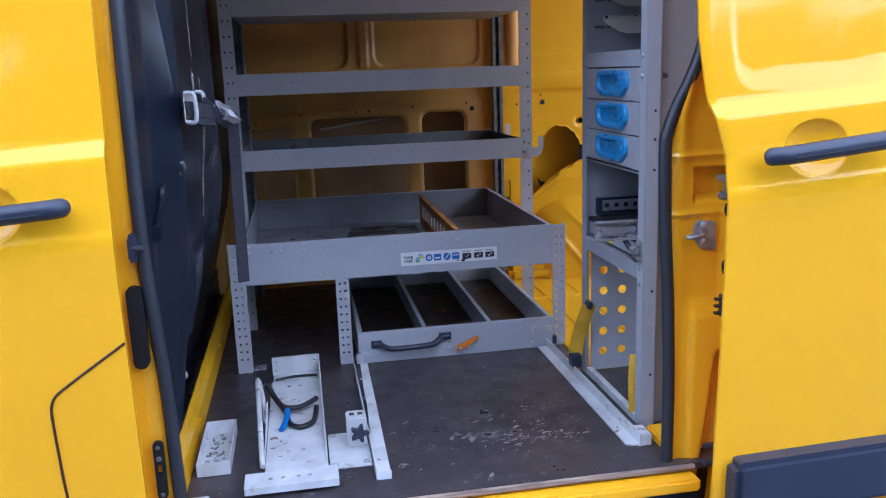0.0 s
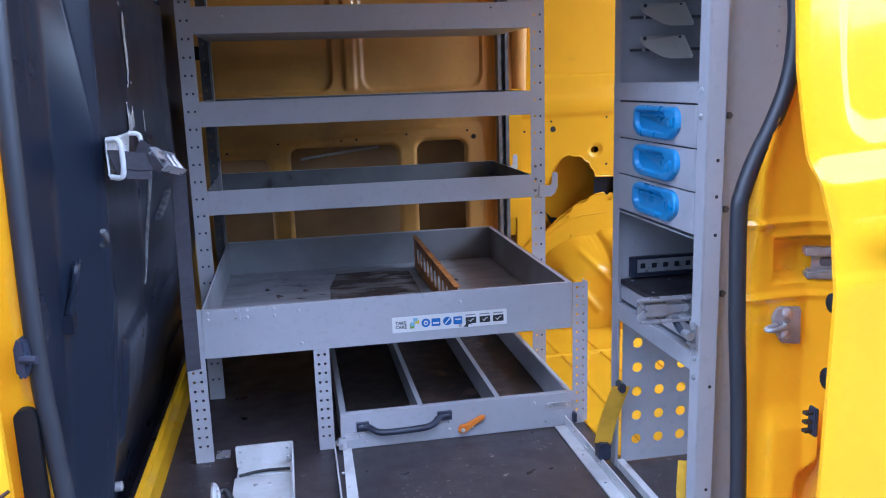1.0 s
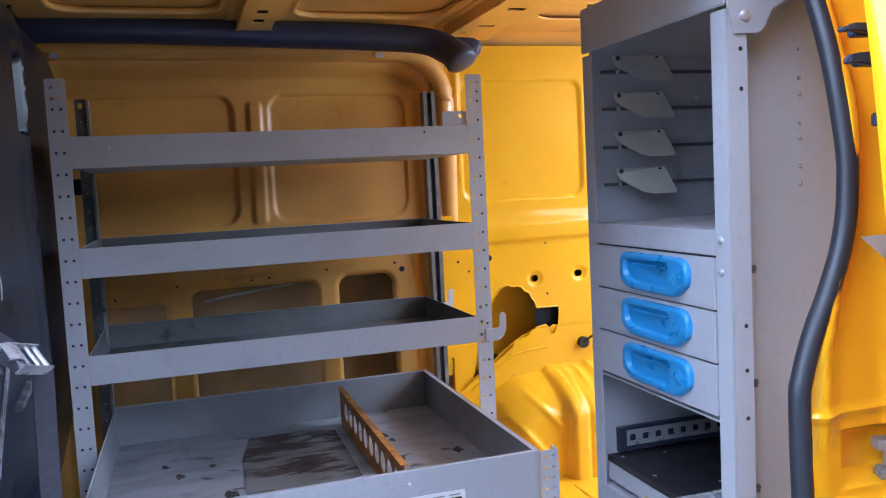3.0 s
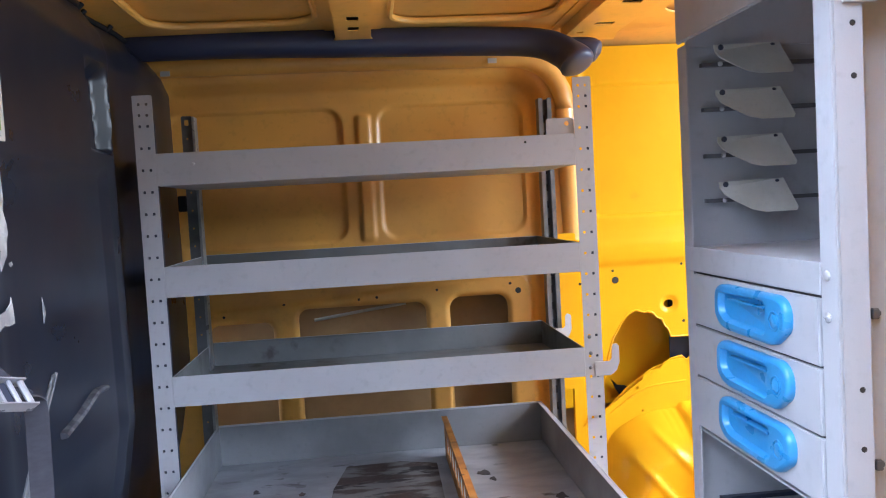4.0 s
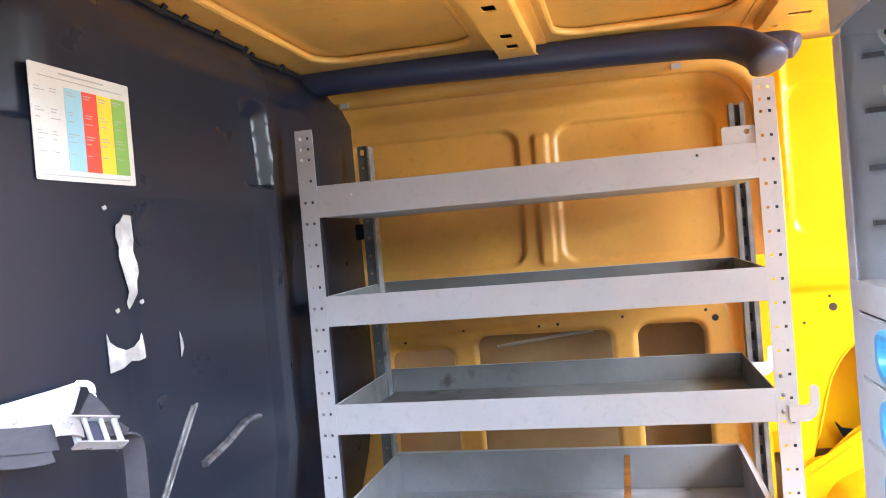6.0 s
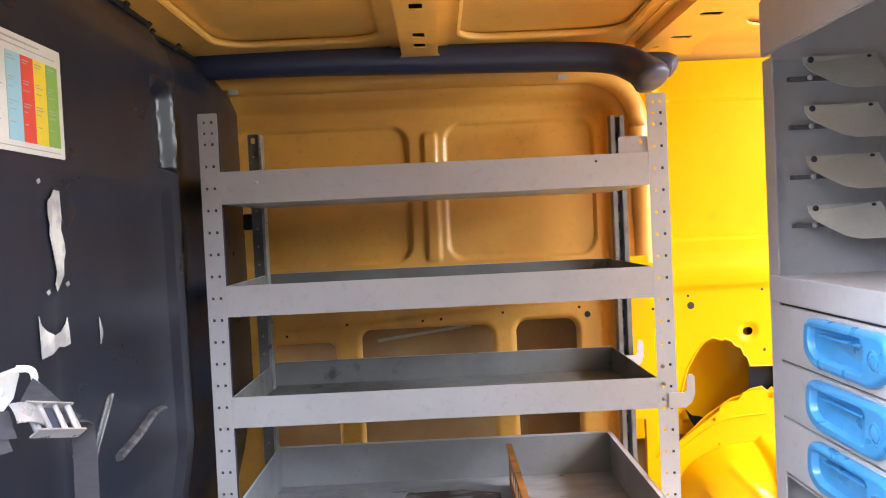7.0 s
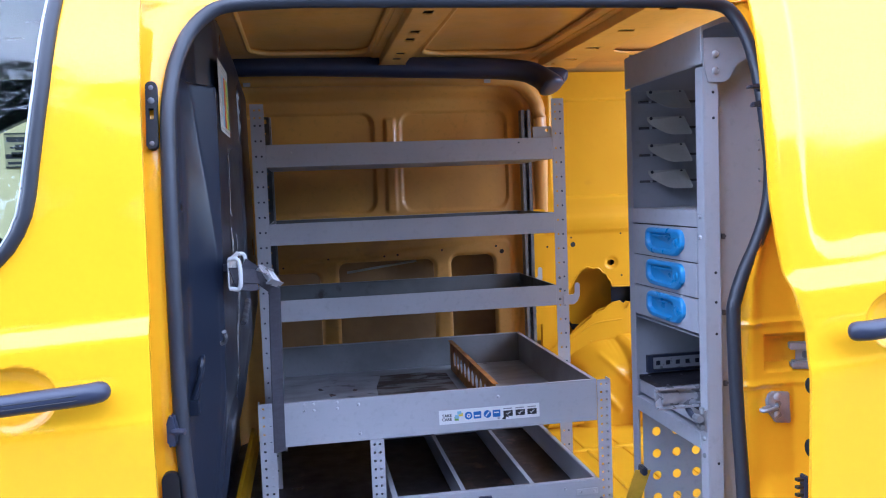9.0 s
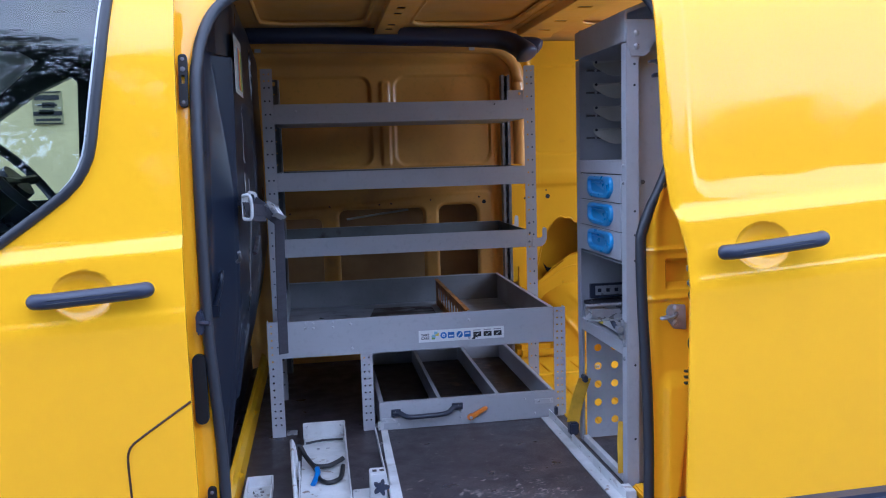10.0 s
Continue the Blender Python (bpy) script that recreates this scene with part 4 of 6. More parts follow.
part("worn_mat", plate("xy", [(0.11, 2.62), (0.30, 2.60), (0.395, 2.64), (0.40, 3.05), (0.30, 3.09), (0.15, 3.08), (0.12, 2.9)], [], TZ0 + 0.0085, 0.002),
     material("worn_brown_adhesive", (0.2, 0.19, 0.18), 0.7, second=(0.07, 0.045, 0.035), scale=12, lo=0.45, hi=0.53, stretch=(0.6, 1.6, 1), wear=(0.03, 0.022, 0.02), wear_scale=18, wear_lo=0.55, wear_hi=0.6), tray, "brown worn adhesive patch")
random.seed(4)
for i in range(11):
    x, y, r = random.uniform(-0.18, 0.08) if i < 7 else random.uniform(0.5, 0.7), random.uniform(2.45, 2.95), random.uniform(0.008, 0.018)
    part("dark_patch", plate("xy", [(x + r * random.uniform(0.5, 1.2) * math.cos(a), y + 1.8 * r * random.uniform(0.4, 1.2) * math.sin(a)) for a in steps(0, 5.8, 9)], [], TZ0 + 0.0082, 0.001), DARK, tray)
div_holes = [circle(y, 0.918, 0.027, 12) for y in steps(2.42, 3.02, 9)]
part("divider", join(plate("yz", rrect(2.345, 3.11, TZ0 + 0.009, TZ1 - 0.002, 0.002, 1), div_holes, 0.430, 0.002), boxes((0.424, 0.440, 2.345, 3.11, TZ1 - 0.003, TZ1 - 0.001))), ORANGE, tray, "rusty orange divider with round holes")
for x0, x1, s, z1 in ((-0.262, -0.217, -1, 0.980), (0.732, 0.774, 1, 0.976), (0.047, 0.087, 1, TZ0)):
    rows = [z1 - 0.014 - 0.0245 * i for i in range(int((z1 - FLOOR - 0.02) / 0.0245))]
    perforated("leg", x0, x1, TY0 - (0.004 if s > 0 and z1 > 0.9 else 0.002), FLOOR, z1, rows, s, rack)
part("foot", boxes((-0.215, -0.18, 2.31, 2.35, FLOOR, FLOOR + 0.005)), STEEL, rack, "small floor clip", bevel=0.001)
for x0, x1 in ((TX0 + 0.004, -0.125), (-0.120, -0.028)):
    pl = part("joint_plate", plate("xz", rrect(x0, x1, 0.945, 0.977, 0.003), [], TY0 - 0.0045, 0.004), GREY, tray, "riveted joint plate", bevel=0.0012)
    for k in (0.012, 0.078):
        for z in (0.952, 0.970):
            bolt(pl, (x0 + k, TY0 - 0.0045, z), (0, -1, 0), 0.0045, 0.0025)
for p in ((0.428, TY0, 0.948), (0.428, TY0, 0.885), (0.02, TY0, 0.873), (0.018, TY0, 0.958), (-0.05, TY0, 0.955)):
    bolt(tray, p, (0, -1, 0), 0.005, 0.004)

# safety sticker on the tray
SKX0, SKX1 = 0.250, 0.552
st = part("sticker", boxes((0, SKX1 - SKX0, -0.0012, 0, 0, 0.041)), STICKER, None)
st.matrix_world = pose(SKX0, TY0 - 0.0002, 0.878, 0, -0.1, 0)
tagged(st, "white safety sticker with blue and black icons on the tray", "sticker")


def words(body, size, x, z, mat, parent):
    cu = bpy.data.curves.new("lettering", "FONT")
    cu.body, cu.size, cu.extrude, cu.align_x, cu.offset = body, size, 0.0004, "LEFT", 0.0003
    tmp = new("lettering", cu)
    me = bpy.data.meshes.new_from_object(tmp)
    bpy.data.objects.remove(tmp)
    me.materials.append(mat)
    ob = new("lettering", me)
    ob.parent = parent
    ob.matrix_local = pose(x, -0.0018, z, 90)
    ob["label"] = "black printed words"
    return ob


words("TAKE", 0.0118, 0.008, 0.0215, INK, st)
words("CARE", 0.0118, 0.008, 0.0105, INK, st)
for i, (x, m) in enumerate(((0.045, C_GRN), (0.047, C_BLUE), (0.058, C_YEL), (0.054, C_BLUE))):
    part("icon", boxes((x, x + 0.012, -0.0022 - 0.0001 * i, -0.0012, 0.009 + 0.006 * i, 0.021 + 0.005 * i)), m, st)
for i, x in enumerate((0.087, 0.1135, 0.1435, 0.171)):
    o = circle(x, 0.021, 0.0115, 14) if i in (0, 2) else rrect(x - 0.0115, x + 0.0115, 0.0105, 0.031, 0.002)
    part("icon", plate("xz", o, [], -0.0024, 0.0012), C_ICON, st, "blue mandatory-wear icon")
    marks = {0: circle(x, 0.021, 0.006, 10), 1: rrect(x - 0.008, x + 0.008, 0.0165, 0.021, 0.001, 2), 2: [(x - 0.007, 0.0155), (x - 0.0045, 0.0135), (x + 0.007, 0.0265), (x + 0.0045, 0.0285)], 3: rrect(x - 0.008, x + 0.008, 0.022, 0.0255, 0.001, 2)}
    part("icon_mark", plate("xz", marks[i], [circle(x, 0.021, 0.003, 8)] if i == 0 else [], -0.0030, 0.0006), STICKER, st)
for x in (0.206, 0.243, 0.279):
    part("icon", boxes((x - 0.014, x + 0.014, -0.0024, -0.0012, 0.0095, 0.0265)), INK, st, "black icon block")
    part("icon_mark", plate("xz", [(x - 0.008, 0.020), (x - 0.003, 0.0165), (x + 0.002, 0.0215), (x + 0.009, 0.0225), (x + 0.008, 0.0205), (x + 0.003, 0.019), (x - 0.002, 0.0125), (x - 0.004, 0.0125)], [], -0.0030, 0.0006), PAPER, st)
    part("caption_bar", boxes((x - 0.014, x + 0.012, -0.002, -0.0012, 0.031, 0.034)), INK_GREY, st)
part("scratch", plate("xz", [(0.185, 0.002), (0.195, 0.012), (0.192, 0.02), (0.203, 0.016), (0.208, 0.006), (0.2, 0.009), (0.197, 0.001)], [], -0.0036, 0.0006), INK, st, "black scrape mark")

# pull-out drawer under the tray
dr = thing("pull_out_drawer", "low grey steel pull-out drawer with dark divided bays", "drawer")
DX0, DX1, DY0, DY1, DZ0, DZ1 = 0.104, 0.729, 2.285, 3.12, 0.588, 0.678
part("drawer_box", openbox(DX0, DX1, DY0, DY1 + 0.016, DZ0 - 0.008, DZ1, 0.016), GREY, dr, bevel=0.002)
part("drawer_base", boxes((DX0 + 0.016, DX1 - 0.016, DY0 + 0.016, DY1, DZ0 + 0.008, DZ0 + 0.012)), DARK, dr, "black worn drawer mat")
for x in (0.313, 0.522):
    part("drawer_divider", join(plate("yz", rrect(DY0 + 0.018, DY1 - 0.002, DZ0 + 0.0125, DZ1 - 0.004, 0.001, 1), [], x, 0.002),
                                boxes((x - 0.005, x + 0.008, DY0 + 0.016, DY1, DZ1 - 0.004, DZ1 - 0.001))), GREY, dr)
hp = smooth_path([(0.150, DY0 - 0.006, 0.640), (0.172, DY0 - 0.008, 0.640), (0.195, DY0 - 0.026, 0.632), (0.225, DY0 - 0.032, 0.630), (0.31, DY0 - 0.032, 0.632), (0.340, DY0 - 0.026, 0.636), (0.362, DY0 - 0.008, 0.646), (0.388, DY0 - 0.006, 0.648)])
part("handle", join(tube(hp, 0.0085, 10), boxes((0.144, 0.176, DY0 - 0.010, DY0, 0.630, 0.652), (0.356, 0.394, DY0 - 0.010, DY0, 0.637, 0.659))), TRIM, dr, "dark plastic bow handle", smooth=True)
for x, z in ((0.158, 0.641), (0.378, 0.648)):
    bolt(dr, (x, DY0 - 0.010, z), (0, -1, 0), 0.006, 0.003)
for x, z in ((0.168, 0.597), (0.388, 0.628), (0.388, 0.606), (0.45, 0.603), (0.655, 0.600), (0.62, 0.655)):
    bolt(dr, (x, DY0, z), (0, -1, 0), 0.0045, 0.003)
lat = part("latch", plate("xz", [(0.408, 0.606), (0.414, 0.597), (0.426, 0.598), (0.448, 0.614), (0.480, 0.632), (0.482, 0.640), (0.470, 0.640), (0.430, 0.620), (0.414, 0.618)], [], DY0 - 0.018, 0.014), ORANGE_PL, dr, "orange turn latch", bevel=0.002)
bolt(lat, (0.421, DY0 - 0.018, 0.607), (0, -1, 0), 0.006, 0.003)
for x0, x1, z in ((0.112, 0.165, 0.606), (0.655, 0.722, 0.634)):
    cp = part("corner_plate", plate("xz", rrect(x0, x1, z, z + 0.017, 0.002), [], DY0 - 0.003, 0.003), STEEL, dr, "zinc corner plate")
    bolt(cp, (x0 + 0.012, DY0 - 0.003, z + 0.008), (0, -1, 0), 0.004, 0.002), bolt(cp, (x1 - 0.012, DY0 - 0.003, z + 0.008), (0, -1, 0), 0.004, 0.002)
part("side_catch", join(tube([(0.09, DY0 + 0.01, 0.597), (0.108, DY0 - 0.012, 0.597)], 0.007, 8), boxes((0.096, 0.116, DY0 - 0.012, DY0 + 0.002, 0.585, 0.615))), STEEL, dr, "zinc spring catch", bevel=0.001)
part("side_catch", boxes((0.726, 0.738, DY0 - 0.010, DY0 + 0.01, 0.590, 0.618)), TRIM, dr, "dark side catch", bevel=0.002)

# runners on the floor
rn = thing("drawer_runner", "white painted angle runner worn to bare metal, on the floor", "runner", "drawer runners")
part("flat", plate("xy", [(0.084, 1.53), (0.118, 1.53), (0.128, 2.28), (0.106, 2.28)], [circle(0.098, y, 0.004, 6) for y in (1.62, 1.8, 2.0, 2.15)], FLOOR + 0.001, 0.004), WHITE, rn)
part("upstand", plate("yz", [(1.53, FLOOR + 0.001), (2.28, FLOOR + 0.001), (2.28, FLOOR + 0.022), (1.53, FLOOR + 0.026)], [], 0.084, 0.003), WHITE, rn)
part("end_stop", boxes((0.084, 0.118, 1.528, 1.533, FLOOR + 0.005, FLOOR + 0.022)), WHITE, rn, bevel=0.001)
rn2 = thing("drawer_runner", "white painted channel runner with slots beside the cabinet, on the floor", "runner", "drawer runners")
part("flat", plate("xy", [(0.676, 1.56), (0.706, 1.545), (0.706, 2.28), (0.676, 2.28)], [circle(0.690, y, 0.004, 6) for y in (1.7, 1.95, 2.1)], FLOOR + 0.001, 0.004), WHITE, rn2)
part("upstand", plate("yz", [(1.545, FLOOR + 0.001), (2.29, FLOOR + 0.001), (2.29, FLOOR + 0.030), (1.545, FLOOR + 0.034)], [rrect(y, y + 0.018, FLOOR + 0.012, FLOOR + 0.019, 0.003, 2) for y in steps(1.66, 2.2, 6)], 0.706, 0.003), WHITE, rn2)
part("end_block", boxes((0.709, 0.736, 1.545, 1.60, FLOOR + 0.001, FLOOR + 0.030)), WHITE, rn2, bevel=0.002)

# ---- tall cabinet beside the door ----
CX, CY0, CY1, CX1 = 0.745, 1.635, 2.058, 1.16
cab = thing("tool_cabinet", "tall grey steel tool cabinet with three blue-handled drawers", "cabinet")
# near side panel, far side panels (the lower one perforated), back panel
near = part("side_panel", plate("xz", rrect(CX + 0.004, CX1, FLOOR + 0.001, 1.865, 0.004), [], CY0 + 0.030, 0.002), GREY, cab)
for z in (1.552, 1.578, 1.620, 1.642, 1.684, 1.708, 1.750):
    bolt(near, (0.893, CY0 + 0.030, z), (0, -1, 0), 0.0032, 0.003, GALV)
part("front_post", join(boxes((CX, CX + 0.003, CY0, CY0 + 0.034, FLOOR + 0.001, 1.80), (CX + 0.003, CX + 0.036, CY0, CY0 + 0.003, FLOOR + 0.001, 1.80))), GREY, cab, bevel=0.001)
for z in (1.745, 1.69, 1.355, 1.29, 1.22, 0.93, 0.72):
    bolt(cab, (CX + 0.024, CY0, z), (0, -1, 0), 0.0034, 0.0008, INK, "bolt_hole")
for p in ((CX + 0.010, 1.478), (CX + 0.010, 1.432)):
    bolt(cab, (CX, CY0 + 0.020, p[1]), (-1, 0, 0), 0.006, 0.004)
for z in (1.432, 1.262, 1.102):
    part("panel_clip", boxes((0.798, 0.806, CY0 + 0.023, CY0 + 0.0295, z - 0.006, z + 0.006), (0.806, 0.810, CY0 + 0.026, CY0 + 0.0295, z - 0.003, z + 0.003)), RAIL_DARK, near, "dark metal clip", bevel=0.001)
far = part("side_panel", plate("xz", rrect(CX + 0.003, CX1, 0.985, 1.80, 0.004), [], CY1 - 0.016, 0.002), GREY, cab)
part("far_post", join(boxes((CX, CX + 0.003, CY1 - 0.035, CY1, FLOOR + 0.001, 1.80), (CX + 0.003, CX + 0.02, CY1 - 0.003, CY1, FLOOR + 0.001, 1.80))), GREY, cab, bevel=0.001)
ph = [circle(x, z, 0.0125, 14) for x in (0.805, 0.862, 0.919, 0.976, 1.033) for z in (0.640, 0.701, 0.762, 0.823, 0.884)] + [circle(x, 0.945, 0.0125, 14) for x in (0.805, 0.862, 0.919, 0.976, 1.033)]
part("perforated_panel", plate("xz", rrect(CX + 0.022, CX1, FLOOR + 0.004, 0.984, 0.004), ph, CY1 - 0.016, 0.002), GREY, cab, "grey panel with round holes")
part("back_panel", boxes((CX1, CX1 + 0.002, CY0 + 0.004, CY1, 0.985, 1.865)), GREY, cab)
part("cabinet_base", boxes((CX + 0.003, CX + 0.02, CY0 + 0.034, CY1 - 0.035, FLOOR + 0.001, FLOOR + 0.022)), WHITE, cab, bevel=0.001)
# hood over the top
hb = bmesh.new()
part("hood_end", boxes((CX + 0.006, CX1, CY1 - 0.021, CY1 - 0.0165, 1.797, 1.893)), GREY, cab)
prof = [(CX - 0.002, 1.805), (CX - 0.002, 1.885), (CX + 0.05, 1.905), (CX1, 1.905), (CX1, 1.895), (CX + 0.05, 1.893), (CX + 0.004, 1.876), (CX + 0.004, 1.805)]
v0 = [hb.verts.new((x, CY0 + 0.0, z)) for x, z in prof]
v1 = [hb.verts.new((x, CY1, z)) for x, z in prof]
for i in range(len(prof)):
    hb.faces.new((v0[i], v0[(i + 1) % len(prof)], v1[(i + 1) % len(prof)], v1[i]))
hb.faces.new(v0[::-1]), hb.faces.new(v1)
part("hood", hb, GREY, cab, "folded grey hood", bevel=0.002)
br = part("top_bracket", plate("xz", [(CX + 0.002, 1.80), (CX + 0.002, 1.86), (CX + 0.30, 1.86), (CX + 0.30, 1.815), (CX + 0.10, 1.812), (CX + 0.075, 1.80), (CX + 0.06, 1.772), (CX + 0.05, 1.766), (CX + 0.012, 1.766)], [], CY0 - 0.004, 0.003), GREY, cab, "grey gusset bracket")
bolt(br, (CX + 0.028, CY0 - 0.004, 1.790), (0, -1, 0), 0.008, 0.005), bolt(br, (CX + 0.028, CY0 - 0.004, 1.825), (0, -1, 0), 0.008, 0.005)
# cross beams and shelves
part("cross_beam", boxes((CX - 0.001, CX + 0.002, CY0 + 0.034, CY1 - 0.002, 1.455, 1.492), (CX + 0.002, CX1, CY0 + 0.034, CY1 - 0.018, 1.488, 1.491)), GREY, cab, bevel=0.0008, segs=1)
part("cross_beam", boxes((CX - 0.001, CX + 0.002, CY0 + 0.034, CY1 - 0.002, 0.955, 0.992), (CX + 0.002, CX1, CY0 + 0.034, CY1 - 0.018, 0.986, 0.989)), GREY, cab, bevel=0.0008, segs=1)
part("cross_beam", boxes((CX + 0.004, CX1, CY0 + 0.034, CY1 - 0.018, 1.206, 1.209)), GREY, cab)


def around(poly, n=48):
    """n points evenly spaced along a closed outline, with its corners rounded off, starting at the rightmost one."""
    k = max(range(len(poly)), key=lambda i: poly[i][0] - poly[i][1] * 0.01)
    pts = [Vector((a, b, 0)) for a, b in poly[k:] + poly[:k]]
    pts.append(pts[0])
    run = [0.0]
    for a, b in zip(pts, pts[1:]):
        run.append(run[-1] + (b - a).length)
    out = []
    for i in range(n):
        d = run[-1] * i / n
        j = next(q for q in range(len(run) - 1) if run[q + 1] >= d)
        out.append(pts[j].lerp(pts[j + 1], (d - run[j]) / (run[j + 1] - run[j])))
    for _ in range(1):
        out = [(out[i - 1] + 2 * out[i] + out[(i + 1) % n]) / 4 for i in range(n)]
    return out


def blue_handle(z1, parent):
    """A recessed cup pull: a rounded rim round a sunken well, with a round push button."""
    z = z1 - 1.4515
    o = [(1.927, 1.406), (1.923, 1.397), (1.908, 1.387), (1.890, 1.384), (1.775, 1.383), (1.758, 1.385), (1.729, 1.404), (1.725, 1.412), (1.725, 1.430), (1.733, 1.442), (1.748, 1.447), (1.906, 1.447), (1.921, 1.442), (1.926, 1.432)]
    h = [(1.913, 1.418), (1.908, 1.404), (1.890, 1.396), (1.780, 1.393), (1.774, 1.400), (1.773, 1.420), (1.773, 1.432), (1.778, 1.4385), (1.840, 1.438), (1.909, 1.437)]
    o, h = around([(a, b + z) for a, b in o], 84), around([(a, b + z) for a, b in h], 70)

    def inset(ring, d, x):
        out = []
        for i, p in enumerate(ring):
            t = ring[(i + 1) % len(ring)] - ring[i - 1]
            out.append(bm.verts.new((CX - x, p.x - t.y / t.length * d, p.y + t.x / t.length * d)))
        return out

    bm = bmesh.new()
    sgn = 1 if sum(p.x * q.y - q.x * p.y for p, q in zip(o, o[1:] + o[:1])) > 0 else -1
    outer = [inset(o, sgn * d, x) for d, x in ((0, 0.0031), (0, 0.0085), (0.001, 0.0110), (0.003, 0.0128), (0.0055, 0.0135))]
    inner = [inset(h, sgn * d, x) for d, x in ((0, 0.0135), (0.001, 0.0128), (0.0025, 0.0085), (0.004, 0.0050), (0.008, 0.0036))]
    for rings in (outer, inner):
        for a, b in zip(rings, rings[1:]):
            for i in range(len(a)):
                bm.faces.new((a[i], a[(i + 1) % len(a)], b[(i + 1) % len(a)], b[i]))
    bm.faces.new(inner[-1]), bm.faces.new(outer[0][::-1])
    bm = join(bm, plate("yz", [v.co.yz for v in outer[-1]], [[v.co.yz for v in inner[0]]], CX - 0.0135, 0.0006))
    rim = part("drawer_pull", bm, BLUE, parent, "blue plastic cup pull", smooth=True)
    part("grip", boxes((CX - 0.0125, CX - 0.0034, 1.782, 1.885, 1.4262 + z, 1.4292 + z)), BLUE, rim, bevel=0.001)
    cy, cz = 1.752, 1.416 + z
    part("push_button", join(tube([(CX - 0.012, cy, cz), (CX - 0.0146, cy, cz), (CX - 0.0152, cy, cz)], 0.0088, 16, radii=[0.0088, 0.0088, 0.0075]),
                             tube([(CX - 0.0138, cy + 0.0118 * math.cos(a), cz + 0.0118 * math.sin(a)) for a in steps(0, 5.98, 20)], 0.0010, 6, closed=True)), BLUE, rim, smooth=True)


for z1 in (1.4515, 1.3722, 1.2930):
    d = part("drawer", boxes((CX - 0.003, CX + 0.012, CY0 + 0.036, CY1 - 0.037, z1 - 0.0765, z1), (CX + 0.012, CX1 - 0.05, CY0 + 0.040, CY1 - 0.041, z1 - 0.07, z1 - 0.012)), GREY, cab, "grey drawer", bevel=0.0015)
    blue_handle(z1, d)
    part("drawer_gap", boxes((CX + 0.002, CX + 0.010, CY0 + 0.036, CY1 - 0.037, z1 + 0.0002, z1 + 0.0026)), INK, d)

# white plastic ledges on dark rails inside the top bay
for i, z in enumerate((1.800, 1.732, 1.661, 1.592)):
    part("bay_rail", boxes((0.773, 1.02, CY1 - 0.026, CY1 - 0.0165, z - 0.034, z - 0.028)), RAIL_DARK, cab, "dark slide rail")
    lb = bmesh.new()
    q = [(0.790, z - 0.003), (0.912, z - 0.001), (0.9245, z - 0.046), (0.919, z - 0.0515), (0.860, z - 0.0515), (0.838, z - 0.047), (0.812, z - 0.033), (0.796, z - 0.022), (0.791, z - 0.012)]
    for off, flip in ((0.0, False), (0.003, True)):
        row = [lb.verts.new((0.790 + (x - 0.790) * 0.84, CY1 - 0.034 - 0.75 * max(0.0, z - 0.014 - b) + off, b)) for x, b in q]
        if off == 0.0:
            first = row
    lb.faces.new(first), lb.faces.new(row[::-1])
    for k in range(len(q)):
        lb.faces.new((first[k], row[k], row[(k + 1) % len(q)], first[(k + 1) % len(q)]))
    bmesh.ops.triangulate(lb, faces=[f for f in lb.faces if len(f.verts) > 4])
    lg = part("ledge", lb, PLATE, cab, "off-white curved plastic ledge")
    for x in (0.800, 0.882):
        bolt(lg, (x, CY1 - 0.034, z - 0.007), (0, -1, 0), 0.0045, 0.003, TRIM)
    bolt(lg, (0.800, CY1 - 0.030, z - 0.031), (0, -1, 0), 0.004, 0.003)
    bolt(lg, (0.978, CY1 - 0.017, z - 0.012), (0, -1, 0), 0.003, 0.002)

# pulled-out slide board in the lower bay
sl = part("slide_board", boxes((0.757, 1.10, CY0 + 0.045, CY1 - 0.022, 1.034, 1.046)), BOARD, cab, "black phenolic board on slides", bevel=0.001)
for x, y in ((0.775, 2.01), (0.775, 1.90), (0.772, 1.79), (0.86, 2.0), (0.86, 1.83)):
    bolt(sl, (x, y, 1.046), (0, 0, 1), 0.004, 0.001)
part("board_frame", boxes((0.758, 0.762, CY0 + 0.050, CY1 - 0.024, 1.000, 1.033), (0.762, 1.10, CY1 - 0.028, CY1 - 0.024, 1.0, 1.033)), GREY, sl)
part("slide_tag", boxes((0.753, 0.758, 1.86, 1.90, 1.002, 1.010)), C_YEL, sl, "yellow tag")
for y in (CY1 - 0.036,):
    part("slide", join(boxes((0.775, 1.12, y, y + 0.010, 1.052, 1.058), (0.775, 1.12, y, y + 0.010, 1.092, 1.098), (0.775, 1.12, y + 0.008, y + 0.010, 1.058, 1.092)),
                       boxes((0.775, 0.79, y - 0.003, y, 1.052, 1.098))), TRIM, sl, "dark ball-bearing slide")
    part("slide_web", plate("xz", rrect(0.792, 1.12, 1.060, 1.090, 0.001, 1), [rrect(x, x + 0.013, 1.069, 1.081, 0.001, 1) for x in steps(0.80, 1.08, 10)], y + 0.002, 0.002), STEEL, sl)
